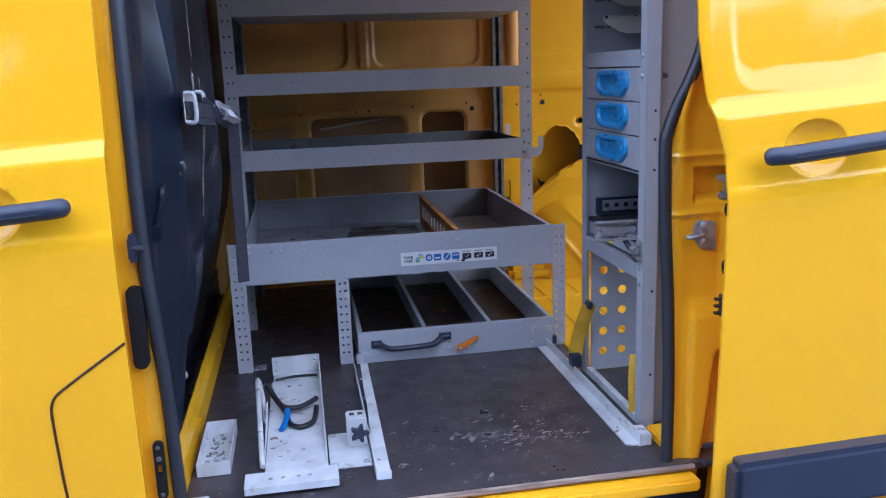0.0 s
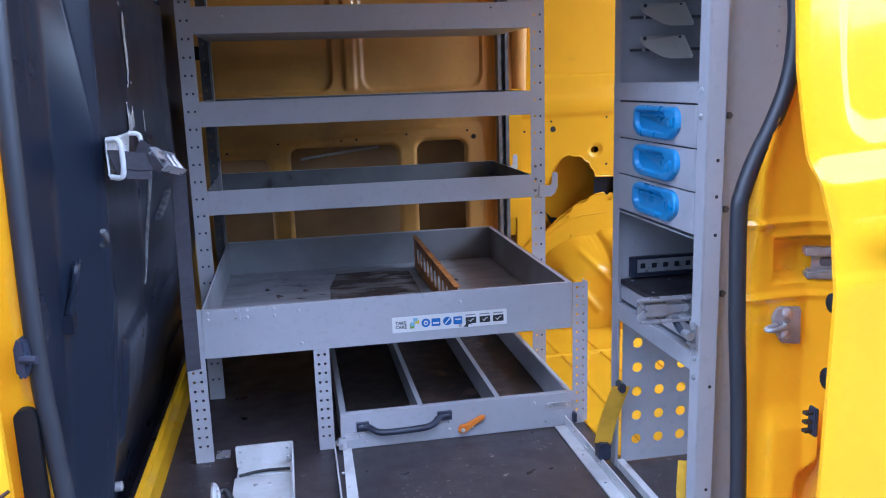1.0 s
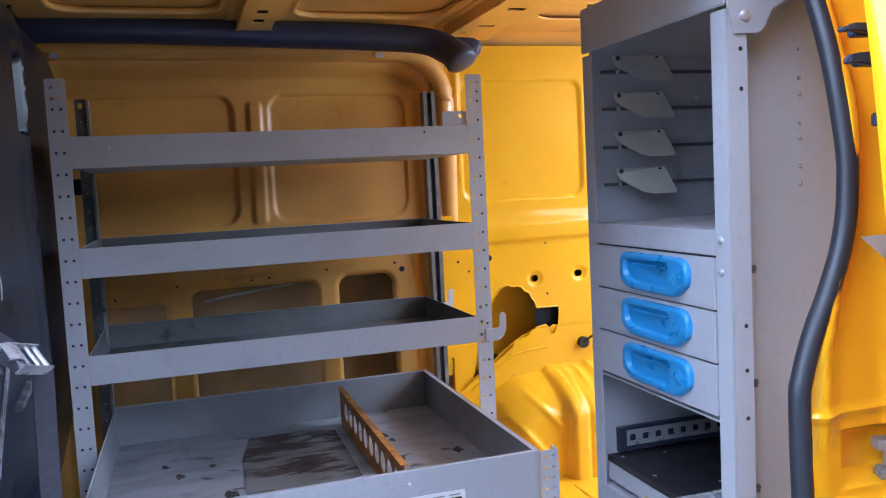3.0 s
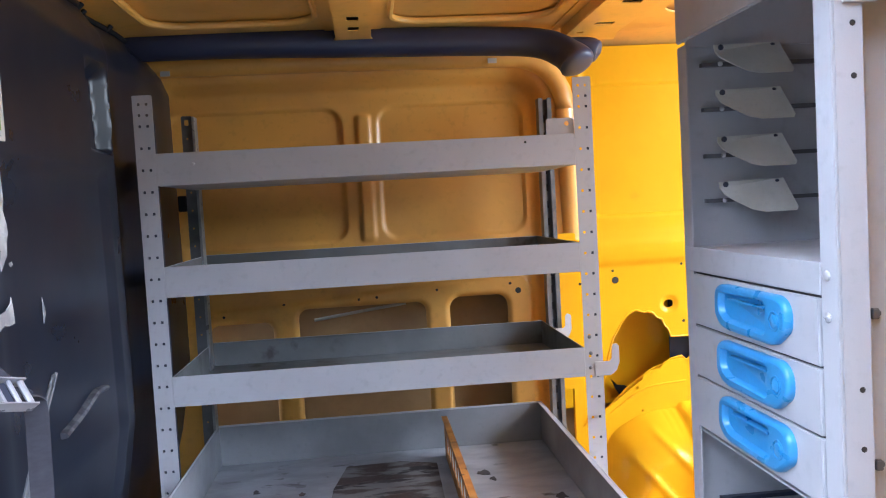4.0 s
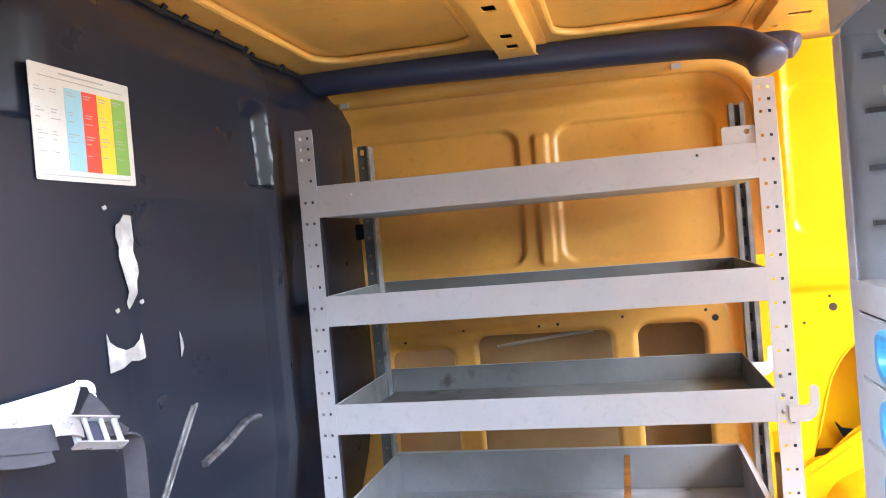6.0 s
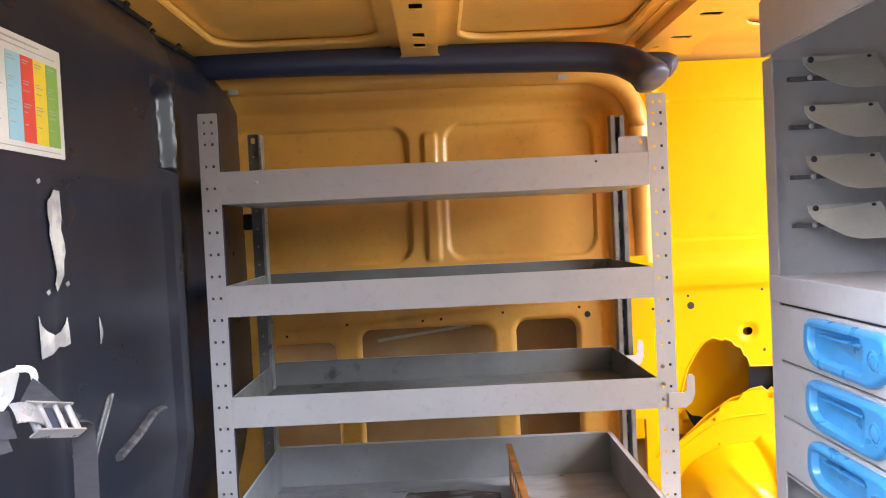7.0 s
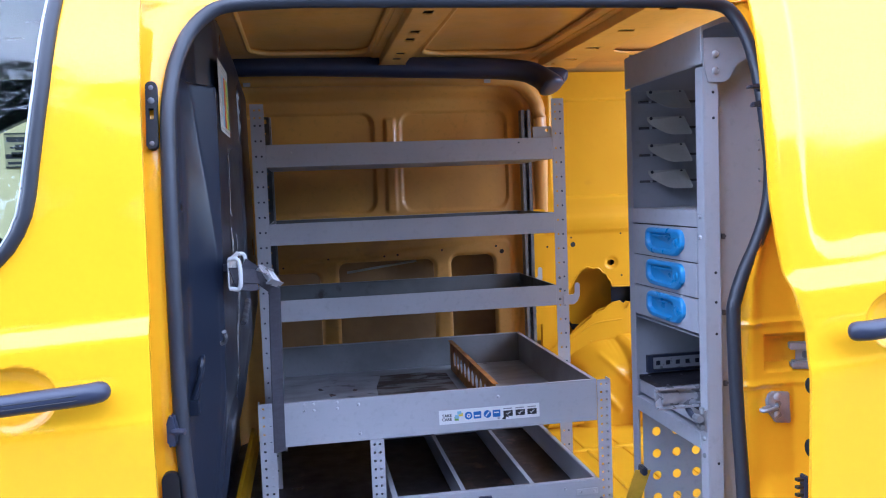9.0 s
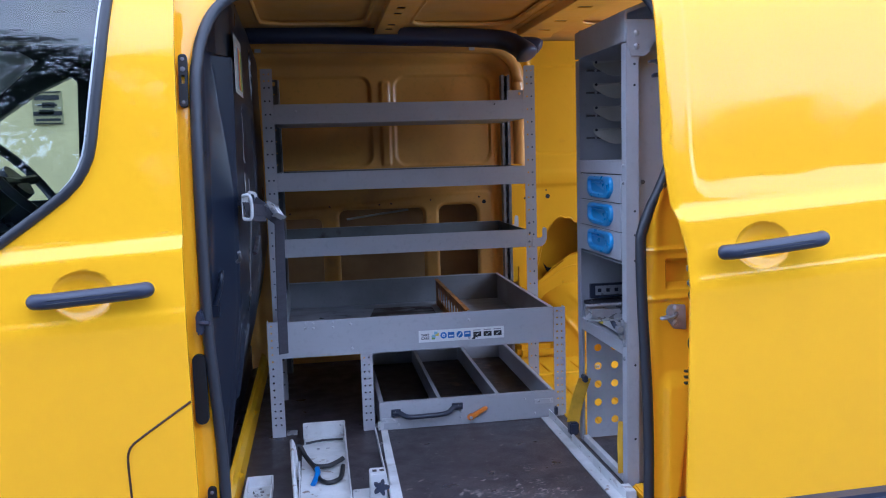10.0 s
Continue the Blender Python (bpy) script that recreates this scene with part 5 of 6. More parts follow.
part("slide", join(boxes((0.645, 1.05, CY0 + 0.052, CY0 + 0.055, 1.050, 1.098), (0.645, 1.05, CY0 + 0.038, CY0 + 0.052, 1.093, 1.098), (0.645, 1.05, CY0 + 0.038, CY0 + 0.052, 1.050, 1.055)),
                   boxes((0.660, 0.70, CY0 + 0.043, CY0 + 0.051, 1.062, 1.086), (0.70, 1.0, CY0 + 0.047, CY0 + 0.051, 1.066, 1.082))), BRIGHT, sl, "bright extended slide", bevel=0.001)
cl = part("clamp", join(boxes((CX - 0.005, CX - 0.0005, CY0 + 0.003, CY0 + 0.026, 1.003, 1.050)), tube([(CX - 0.016, CY0 + 0.004, 1.031), (CX - 0.016, CY0 + 0.027, 1.031)], 0.0085, 12), tube([(CX - 0.010, CY0 + 0.006, 1.012), (CX - 0.010, CY0 + 0.024, 1.012)], 0.0055, 10),
                        tube([(CX - 0.008, CY0 + 0.014, 1.042), (CX - 0.008, CY0 + 0.014, 1.056)], 0.005, 8)), GALV, cab, "bright zinc rotary latch", smooth=True)
part("latch_lever", tube(smooth_path([(CX - 0.014, CY0 + 0.024, 1.026), (CX - 0.020, CY0 + 0.040, 1.036), (CX - 0.022, CY0 + 0.056, 1.048), (CX - 0.020, CY0 + 0.064, 1.050)]), 0.0065, 8), TRIM, cl, "dark latch lever", smooth=True)
for z in (0.984, 0.946):
    bolt(cab, (CX, CY0 + 0.016, z), (-1, 0, 0), 0.006, 0.005, GALV)

# yellow straps tied to the cabinet feet
for pts, lab, bk in ((((0.742, 1.99, 0.80), (0.732, 2.00, 0.76), (0.722, 2.02, 0.70), (0.715, 2.03, 0.645)), "faded yellow lashing strap with a black buckle hanging at the cabinet", True),
                     (((0.765, 1.70, 0.75), (0.758, 1.690, 0.70), (0.757, 1.685, 0.64), (0.76, 1.69, 0.60)), "yellow lashing strap inside the cabinet foot", False)):
    s = thing("lashing_strap", lab, "strap", "lashing straps")
    part("webbing", ribbon(smooth_path(pts), (0.95, -0.3, 0), 0.040, 0.003), WEB_Y, s)
    if bk:
        part("buckle", boxes((0.700, 0.730, 2.012, 2.046, 0.605, 0.648)), TRIM, s, "black buckle", bevel=0.005)
        part("knot", boxes((0.734, 0.748, 1.972, 2.006, 0.79, 0.812)), TRIM, s, bevel=0.003)

# ---- things on the bulkhead ----
def wall_x(y, z):
    return bulk(y, z)[0] + 0.002


po = part("paper_chart", plate("yz", rrect(1.868, 2.094, 1.709, 1.867, 0.002, 1), [], -0.2815, 0.001), PAPER)
tagged(po, "white paper chart with coloured columns taped to the bulkhead", "poster")
for y0, y1, m in ((1.937, 1.975, C_BLUE), (1.975, 2.010, C_RED), (2.010, 2.045, C_YEL), (2.045, 2.081, C_GRN)):
    part("colour_column", boxes((-0.2804, -0.2800, y0, y1, 1.724, 1.841)), m, po)
random.seed(8)
for y in (1.875, 1.906, 1.941, 1.979, 2.014, 2.049):
    for z in (1.834, 1.830, 1.806, 1.802, 1.793, 1.775, 1.771, 1.764, 1.747):
        part("print_bar", boxes((-0.2799, -0.2797, y, y + random.uniform(0.008, 0.022), z, z + 0.0014)), INK_GREY, po)
part("print_bar", boxes((-0.2804, -0.2800, 1.93, 2.03, 1.8575, 1.860)), INK_GREY, po)
part("print_bar", boxes((-0.2804, -0.2800, 1.885, 2.075, 1.850, 1.8515)), INK_GREY, po)
part("print_bar", boxes((-0.2804, -0.2800, 1.88, 2.08, 1.7155, 1.717)), INK_GREY, po)


def residue(pts, label):
    """A torn scrap lying on the panel's surface."""
    bm = plate("yz", [(a - 0.014, b - 0.026) for a, b in pts], [], 0.0, 0.0012)
    bmesh.ops.subdivide_edges(bm, edges=[e for e in bm.edges if e.calc_length() > 0.012], cuts=2)
    for v in bm.verts:
        v.co.x += wall_x(v.co.y, v.co.z) + 0.0012
    return tagged(part("tape_residue", bm, TORN), label, "tape residue", "tape residue")


residue([(2.046, 1.673), (2.060, 1.678), (2.075, 1.690), (2.094, 1.688), (2.097, 1.65), (2.093, 1.632), (2.102, 1.612), (2.104, 1.598), (2.097, 1.585), (2.096, 1.565), (2.082, 1.552), (2.068, 1.543), (2.062, 1.553), (2.073, 1.57), (2.060, 1.60), (2.048, 1.625), (2.052, 1.64), (2.043, 1.655)], "long torn white tape residue on the black panel")
residue([(1.998, 1.513), (2.004, 1.500), (2.020, 1.490), (2.045, 1.482), (2.075, 1.484), (2.092, 1.492), (2.098, 1.502), (2.103, 1.480), (2.104, 1.462), (2.085, 1.460), (2.060, 1.464), (2.03, 1.457), (2.0, 1.455)], "torn white label remnant with a ragged top")
residue([(2.206, 1.490), (2.214, 1.472), (2.216, 1.462), (2.207, 1.447)], "small white paper scrap")
for y, z in ((2.013, 1.700), (2.024, 1.545), (2.100, 1.552)):
    residue([(y, z), (y + 0.009, z + 0.003), (y + 0.012, z - 0.002), (y + 0.005, z - 0.005)], "tiny white speck of torn tape")

# strap bracket, ratchet and hanging strap
bk = thing("strap_bracket", "white metal strap anchor bracket screwed to the bulkhead", "bracket")
part("bracket_plate", join(plate("yz", [(1.702, 1.372), (1.702, 1.430), (1.896, 1.434), (1.898, 1.424), (1.880, 1.396), (1.850, 1.384)], [], -0.2690, 0.003), plate("xy", [(-0.2690, 1.700), (-0.2560, 1.700), (-0.2560, 1.897), (-0.2690, 1.897)], [], 1.430, 0.003)), WHITE, bk, bevel=0.001)
part("loop", tube(smooth_path([(-0.266, 1.702, 1.432), (-0.250, 1.698, 1.432), (-0.244, 1.697, 1.420), (-0.244, 1.699, 1.382), (-0.250, 1.702, 1.370), (-0.266, 1.706, 1.372)]), 0.0046, 8), WHITE, bk, smooth=True)
part("loop", tube(smooth_path([(-0.266, 1.890, 1.432), (-0.251, 1.894, 1.430), (-0.246, 1.895, 1.418), (-0.248, 1.895, 1.385)]), 0.0046, 8), WHITE, bk, smooth=True)
for y in (1.765, 1.845):
    part("spacer", boxes((-0.284, -0.269, y, y + 0.014, 1.402, 1.418)), TRIM, bk)
    bolt(bk, (-0.266, y + 0.007, 1.410), (1, 0, 0), 0.005, 0.003)
stp = thing("ratchet_strap", "dark purple-grey cam buckle strap hanging from the wall bracket", "strap")
part("webbing", ribbon(smooth_path([(-0.262, 1.700, 1.400), (-0.250, 1.715, 1.398), (-0.232, 1.745, 1.392), (-0.214, 1.775, 1.388)]), (0.25, 0.0, -1), 0.032, 0.003), WEB, stp)
part("webbing", ribbon(smooth_path([(-0.257, 1.704, 1.384), (-0.242, 1.725, 1.376), (-0.226, 1.752, 1.372), (-0.216, 1.768, 1.372)]), (0.35, 0.0, -1), 0.026, 0.003), WEB, stp)
part("webbing", ribbon(smooth_path([(-0.252, 1.884, 1.405), (-0.232, 1.878, 1.392), (-0.206, 1.868, 1.372), (-0.190, 1.872, 1.358)]), (0.5, 0.3, 1), 0.034, 0.003), WEB, stp)
part("webbing", ribbon(smooth_path([(-0.192, 1.845, 1.372), (-0.185, 1.872, 1.364), (-0.184, 1.884, 1.345), (-0.186, 1.888, 1.27), (-0.189, 1.890, 1.12), (-0.191, 1.893, 0.965)]), (0.92, 0.4, 0), 0.028, 0.003), WEB, stp)
BC, BU, BW = Vector((-0.197, 1.803, 1.385)), Vector((0.032, 0.085, -0.022)).normalized(), Vector((0.62, -0.10, -0.80))
BW = (BW - BU * BW.dot(BU)).normalized()
BN = BW.cross(BU) if BW.cross(BU).x > 0 else BU.cross(BW)


def on_buckle(bm):
    """Turns a part built along u, w and n into the buckle's place on the strap."""
    for v in bm.verts:
        v.co = BC + BU * v.co.x + BW * v.co.y + BN * v.co.z
    return bm


rb = part("cam_buckle", on_buckle(join(boxes((-0.018, 0.052, -0.0200, -0.0178, -0.006, 0.010), (-0.018, 0.052, 0.0178, 0.0200, -0.006, 0.010)), *[tube([(u, -0.019, 0.004), (u, 0.019, 0.004)], r, 8) for u, r in ((-0.014, 0.0045), (0.004, 0.0032), (0.027, 0.0032), (0.046, 0.0042))])), BRIGHT, stp, "bright ribbed steel cam buckle", smooth=True)
part("cam_lever", on_buckle(sheet(steps(-0.046, -0.008, 8), steps(-0.013, 0.013, 6), lambda u, w: (u, w, 0.010 + 0.008 * math.cos((u + 0.03) * 60) - 0.00006 * (w * 1000) ** 2 * 0.2), (0, 0, -0.002))), BRIGHT, rb, "curved bright cam lever", smooth=True)
part("release_bar", on_buckle(boxes((0.006, 0.024, -0.017, 0.017, -0.001, 0.001))), TRIM, rb)

# ---- things on the floor ----
wt = thing("parts_tray", "small open white metal tray with dirt inside, on the floor", "tray")
part("tray_body", openbox(-0.312, -0.238, 1.638, 1.875, FLOOR + 0.001, FLOOR + 0.034, 0.003), WHITE, wt, bevel=0.0006, segs=1)
random.seed(17)
bits = []
for _ in range(34):
    x, y, r = random.uniform(-0.303, -0.248), random.gauss(1.755, 0.05), random.uniform(0.002, 0.0085)
    if 1.648 + r < y < 1.865 - r and -0.307 + r < x < -0.243 - r:
        bits.append(plate("xy", [(x + r * random.uniform(0.5, 1.1) * math.cos(q), y + r * random.uniform(0.5, 1.1) * math.sin(q)) for q in steps(0, 5.4, 6)], [], FLOOR + 0.0042, random.uniform(0.0008, 0.003)))
part("dirt", join(*bits), DIRT, wt, "grey grit and dirt")
bolt(wt, (-0.275, 1.85, FLOOR + 0.004), (0, 0, 1), 0.007, 0.004), bolt(wt, (-0.29, 1.78, FLOOR + 0.004), (0, 0, 1), 0.006, 0.004)

mc = thing("vice_mount", "white painted steel channel mount with side flanges, on the floor", "bracket")
part("base_plate", boxes((-0.160, -0.018, 1.575, 2.17, FLOOR + 0.002, FLOOR + 0.012)), WHITE, mc, bevel=0.002)
part("rear_plate", plate("xz", rrect(-0.157, -0.018, FLOOR + 0.012, FLOOR + 0.068, 0.004), [], 2.22, 0.006), WHITE, mc, bevel=0.0015)
for x in (-0.145, -0.032):
    for z in (FLOOR + 0.028, FLOOR + 0.055):
        bolt(mc, (x, 2.22, z), (0, -1, 0), 0.005, 0.003)
part("rear_flap", boxes((-0.154, -0.022, 2.168, 2.222, FLOOR + 0.010, FLOOR + 0.015)), WHITE, mc, bevel=0.002)
part("side_flange", plate("yz", [(1.64, FLOOR + 0.012), (2.22, FLOOR + 0.012), (2.22, FLOOR + 0.055), (2.14, FLOOR + 0.048), (2.02, FLOOR + 0.032), (1.72, FLOOR + 0.030)], [], -0.022, 0.004), WHITE, mc, bevel=0.001)
part("loop_flange", tube(smooth_path([(-0.166, 1.635, FLOOR + 0.012), (-0.170, 1.70, FLOOR + 0.030), (-0.178, 1.84, FLOOR + 0.065), (-0.184, 1.955, FLOOR + 0.092), (-0.186, 1.985, FLOOR + 0.090), (-0.180, 1.985, FLOOR + 0.070), (-0.172, 1.93, FLOOR + 0.035), (-0.166, 1.88, FLOOR + 0.014)]), 0.0065, 8), WHITE, mc, "bent white side loop", smooth=True)
part("loop_strip", plate("yz", [(1.66, FLOOR + 0.012), (1.90, FLOOR + 0.012), (1.94, FLOOR + 0.045), (1.90, FLOOR + 0.050), (1.76, FLOOR + 0.020)], [], -0.164, 0.003), WHITE, mc)
part("front_board", plate("xy", rrect(-0.200, 0.002, 1.510, 1.578, 0.004), [circle(x, 1.545, 0.0055, 8) for x in (-0.145, -0.118, -0.085, -0.06)], FLOOR + 0.010, 0.016), WHITE, mc, "worn white board with holes")
for x, y in ((-0.108, 1.70), (-0.073, 1.705), (-0.108, 2.12), (-0.078, 2.12), (-0.113, 1.95), (-0.078, 1.96)):
    bolt(mc, (x, y, FLOOR + 0.012), (0, 0, 1), 0.006, 0.003)
part("cross_cable", tube(smooth_path([(-0.148, 2.165, FLOOR + 0.018), (-0.095, 2.172, FLOOR + 0.022), (-0.028, 2.165, FLOOR + 0.024)]), 0.004, 8), CABLE, mc, "thin black cable", smooth=True)
cb = thing("cable_loop", "loose black cable loop with blue taped end on the white mount", "cable")
part("cable", tube(smooth_path([(-0.185, 1.99, FLOOR + 0.06), (-0.165, 2.0, FLOOR + 0.07), (-0.145, 1.97, FLOOR + 0.045), (-0.12, 1.93, FLOOR + 0.03), (-0.08, 1.925, FLOOR + 0.028), (-0.045, 1.95, FLOOR + 0.032), (-0.034, 1.96, FLOOR + 0.035)]), 0.0072, 10), CABLE, cb, smooth=True)
part("cable", tube(smooth_path([(-0.14, 1.965, FLOOR + 0.04), (-0.115, 1.90, FLOOR + 0.026), (-0.105, 1.84, FLOOR + 0.022), (-0.08, 1.815, FLOOR + 0.02), (-0.05, 1.83, FLOOR + 0.022), (-0.04, 1.87, FLOOR + 0.024), (-0.036, 1.91, FLOOR + 0.03)]), 0.0068, 10), CABLE, cb, smooth=True)
part("blue_end", tube(smooth_path([(-0.112, 1.90, FLOOR + 0.034), (-0.112, 1.86, FLOOR + 0.028), (-0.125, 1.81, FLOOR + 0.02)]), 0.008, 8, 0.6), CABLE_BLUE, cb, "blue taped end", smooth=True)
kp = thing("clamp_post", "white clamp post with a black star knob on the floor", "clamp")
part("foot_plate", boxes((-0.014, 0.082, 1.60, 1.785, FLOOR + 0.001, FLOOR + 0.006)), WHITE, kp, bevel=0.002)
part("post", boxes((0.032, 0.078, 1.70, 1.745, FLOOR + 0.006, FLOOR + 0.080)), WHITE, kp, bevel=0.003)
for x, y in ((-0.002, 1.615), (0.07, 1.615), (-0.002, 1.77)):
    bolt(kp, (x, y, FLOOR + 0.006), (0, 0, 1), 0.008, 0.004)
star = []
for i in range(25):
    a = 2 * math.pi * i / 25
    r = 0.017 + 0.007 * math.cos(5 * a)
    star.append((0.060 + r * math.cos(a), FLOOR + 0.048 + r * math.sin(a)))
part("star_knob", join(plate("xz", star, [], 1.672, 0.014), tube([(0.060, 1.684, FLOOR + 0.048), (0.060, 1.702, FLOOR + 0.048)], 0.007, 8)), TRIM, kp, "black star knob", bevel=0.003)
part("top_hole", boxes((0.040, 0.052, 1.715, 1.73, FLOOR + 0.0795, FLOOR + 0.0805), (0.060, 0.072, 1.715, 1.73, FLOOR + 0.0795, FLOOR + 0.0805)), DARK, kp)
an = thing("floor_tab", "small white metal tab at the door sill", "bracket")
part("tab", boxes((-0.315, -0.275, 1.50, 1.54, FLOOR + 0.001, FLOOR + 0.006)), WHITE, an, bevel=0.002)
bolt(an, (-0.295, 1.515, FLOOR + 0.006), (0, 0, 1), 0.006, 0.003)

# ---- door hardware on the pillars ----
lt = thing("door_striker", "zinc door striker plate with looped pin on the yellow jamb", "striker")
part("striker_plate", plate("xz", [(0.787, 1.110), (0.792, 1.122), (0.800, 1.128), (0.838, 1.124), (0.841, 1.060), (0.807, 1.064), (0.799, 1.076), (0.790, 1.088)], [], jamb(1.08) - 0.008, 0.008), GALV, lt, bevel=0.002)
for z in (1.080, 1.118):
    bolt(lt, (0.810, jamb(1.08) - 0.008, z), (0, -1, 0), 0.008, 0.005)
part("pin", tube(smooth_path([(0.812, 1.474, 1.099), (0.800, 1.456, 1.099), (0.780, 1.446, 1.098), (0.766, 1.448, 1.097), (0.768, 1.458, 1.097), (0.792, 1.470, 1.098)]), 0.0042, 8), GALV, lt, smooth=True)
ca = thing("door_catch", "bright metal roller rail end in the pressed jamb pocket", "catch")
part("rail_flange", boxes((0.0, 0.17, -0.010, 0.014, 0.012, 0.026)), GALV, ca, bevel=0.002)
part("rail_flange", boxes((0.002, 0.17, -0.010, 0.014, -0.027, -0.011)), GALV, ca, bevel=0.004)
part("rail_web", boxes((0.014, 0.17, 0.006, 0.010, -0.011, 0.012)), GALV, ca)
part("roller_pad", boxes((0.026, 0.055, 0.000, 0.006, -0.006, 0.008)), RAIL_DARK, ca, bevel=0.002)
ca.matrix_world = pose(0.845, 1.484, 1.197, 0, 0, -22)
bs = thing("bump_stop", "black rubber bump stop on the yellow jamb", "bump stop")
part("stop", tube([(0.842, 1.515, 0.818), (0.840, 1.495, 0.817), (0.839, 1.487, 0.817)], 0.014, 12, radii=[0.016, 0.014, 0.009]), RUBBER, bs, smooth=True)
cc = thing("contact_block", "black three-pin contact block at the door edge", "contact")
part("block", boxes((0.811, 0.818, 1.380, 1.400, 0.936, 0.984)), TRIM, cc, bevel=0.002)
for z in (0.945, 0.96, 0.975):
    part("pin", boxes((0.798, 0.813, 1.385, 1.395, z - 0.0025, z + 0.0025)), INK, cc)
for z, x, w in ((1.724, 0.701, 0.044), (1.692, 0.709, 0.040), (1.626, 0.750, 0.016), (1.503, 0.777, 0.018)):
    c = thing("trim_clip", "black plastic clip on the sliding door edge", "clip", "trim clips")
    h = 0.0034 if w > 0.042 else 0.0055
    part("clip", plate("xz", [(x, z - h), (x + w * 0.4, z - h * 0.9), (x + w, z - h * 1.7), (x + w, z + h * 1.5), (x + w * 0.5, z + h * 1.2), (x + 0.004, z + h * 0.7)], [], 1.380, 0.010), TRIM, c, bevel=0.002)
    part("clip_foot", boxes((x + w * 0.6, x + w + 0.012, 1.388, 1.402, z - 0.007, z + 0.008)), TRIM, c, bevel=0.002)
hg = thing("pillar_cover", "black oblong plastic cover on the yellow pillar", "cover", "pillar covers")
part("cover", plate("xz", rrect(-0.010, 0.010, -0.062, 0.062, 0.009, 4), [rrect(-0.005, 0.004, -0.008, 0.012, 0.002, 2)], -0.014, 0.012), MATT, hg, bevel=0.003)
hg.matrix_world = pose(-0.366, jamb(1.705) - 0.004, 1.705, -12, 0, 0)
hg2 = thing("pillar_cover", "long black rubber plug on the yellow pillar", "cover", "pillar covers")
part("cover", plate("xz", rrect(-0.379, -0.349, 0.912, 1.078, 0.014, 5), [], 1.455, 0.016), MATT, hg2, bevel=0.005)
for z, r in ((0.050, 0.0045), (0.026, 0.006), (-0.052, 0.0045)):
    bolt(hg, (0.0, -0.014, z), (0, -1, 0), r, 0.002, RAIL_DARK, "screw")
copy_thing(hg, pose(-0.353, 1.470, 0.695, 0, 0, 0))
lb2 = part("jamb_label", plate("xz", [(0.806, 1.488), (0.842, 1.489), (0.870, 1.482), (0.865, 1.460), (0.852, 1.452)], [], jamb(1.48) - 0.030, 0.001), PAPER)
tagged(lb2, "small white label on the yellow door jamb", "label")
dk = thing("door_wedge", "black door guide wedge with a pin on the pillar", "striker")
part("wedge", plate("xz", [(-0.364, 1.168), (-0.358, 1.184), (-0.349, 1.184), (-0.345, 1.160), (-0.347, 1.132), (-0.356, 1.122), (-0.364, 1.130)], [], 1.445, 0.02), TRIM, dk, bevel=0.004)
part("pin", tube([(-0.355, 1.448, 1.154), (-0.332, 1.440, 1.154)], 0.006, 8), TRIM, dk, smooth=True)

# ---- cab door, sliding door and what lies around ----
def dent(x, z, cx, cz, rx, rz, depth):
    r = ((x - cx) / rx) ** 2 + ((z - cz) / rz) ** 2
    return depth * max(0.0, 1 - r) ** 0.75


WIN = ((1.275, -1.10), (1.31, -0.86), (1.348, -0.771), (1.392, -0.709), (1.425, -0.663), (1.457, -0.621), (1.485, -0.594), (1.512, -0.577), (1.54, -0.565), (1.574, -0.557), (1.758, -0.531), (1.878, -0.518), (1.96, -0.510))
EDGE = -0.378


def cab_skin(x, z):
    return skin(z - 0.055 * (x + 0.38)) + dent(x, z, -0.593, 1.238, 0.066, 0.054, 0.024)


cd = thing("cab_door", "glossy yellow van cab door with a dark handle", "door")
z_low, z_up = sorted(set(steps(0.30, 1.12, 36) + steps(1.12, 1.18, 10) + steps(1.18, 1.275, 38))), sorted(set(steps(1.275, 1.42, 46) + steps(1.43, 1.96, 40) + [z for z, _ in WIN]))
part("lower_skin", sheet(steps(-1.45, -0.80, 20) + steps(-0.79, -0.67, 12) + steps(-0.668, -0.515, 62) + steps(-0.51, EDGE, 16), z_low, lambda x, z: (x, cab_skin(x, z), z), (0, 0.012, 0)), YELLOW, cd, smooth=True)
part("upper_skin", sheet(steps(0, 1, 110), z_up, lambda u, z: (lerp(z, WIN) + (EDGE - lerp(z, WIN)) * u, cab_skin(lerp(z, WIN) + (EDGE - lerp(z, WIN)) * u, z), z), (0, 0.012, 0)), YELLOW, cd, smooth=True)
part("inner_frame", sheet(steps(0, 1, 6), z_up, lambda u, z: (lerp(z, WIN) + 0.012 + (-0.435 - lerp(z, WIN)) * u, skin(z) + 0.05, z), (0, 0.01, 0)), BLACK, cd)
part("window_seal", tube([(lerp(z, WIN) - 0.004, skin(z) + 0.001, z) for z in z_up], 0.012, 10, up=(0, 1, 0)), RUBBER, cd, "dark rubber window seal", smooth=True)
part("window_trim", tube([(lerp(z, WIN) - 0.018, skin(z) + 0.002, z) for z in z_up], 0.003, 8, up=(0, 1, 0)), STEEL, cd, smooth=True)
gl = part("window_pane", sheet(steps(0, 1, 6), z_up, lambda u, z: (-1.30 + (lerp(z, WIN) + 0.004 + 1.30) * u, skin(z) + 0.008, z), (0, 0.004, 0)), GLASS, cd, "tinted side window glass", smooth=True)
gl.visible_shadow = False


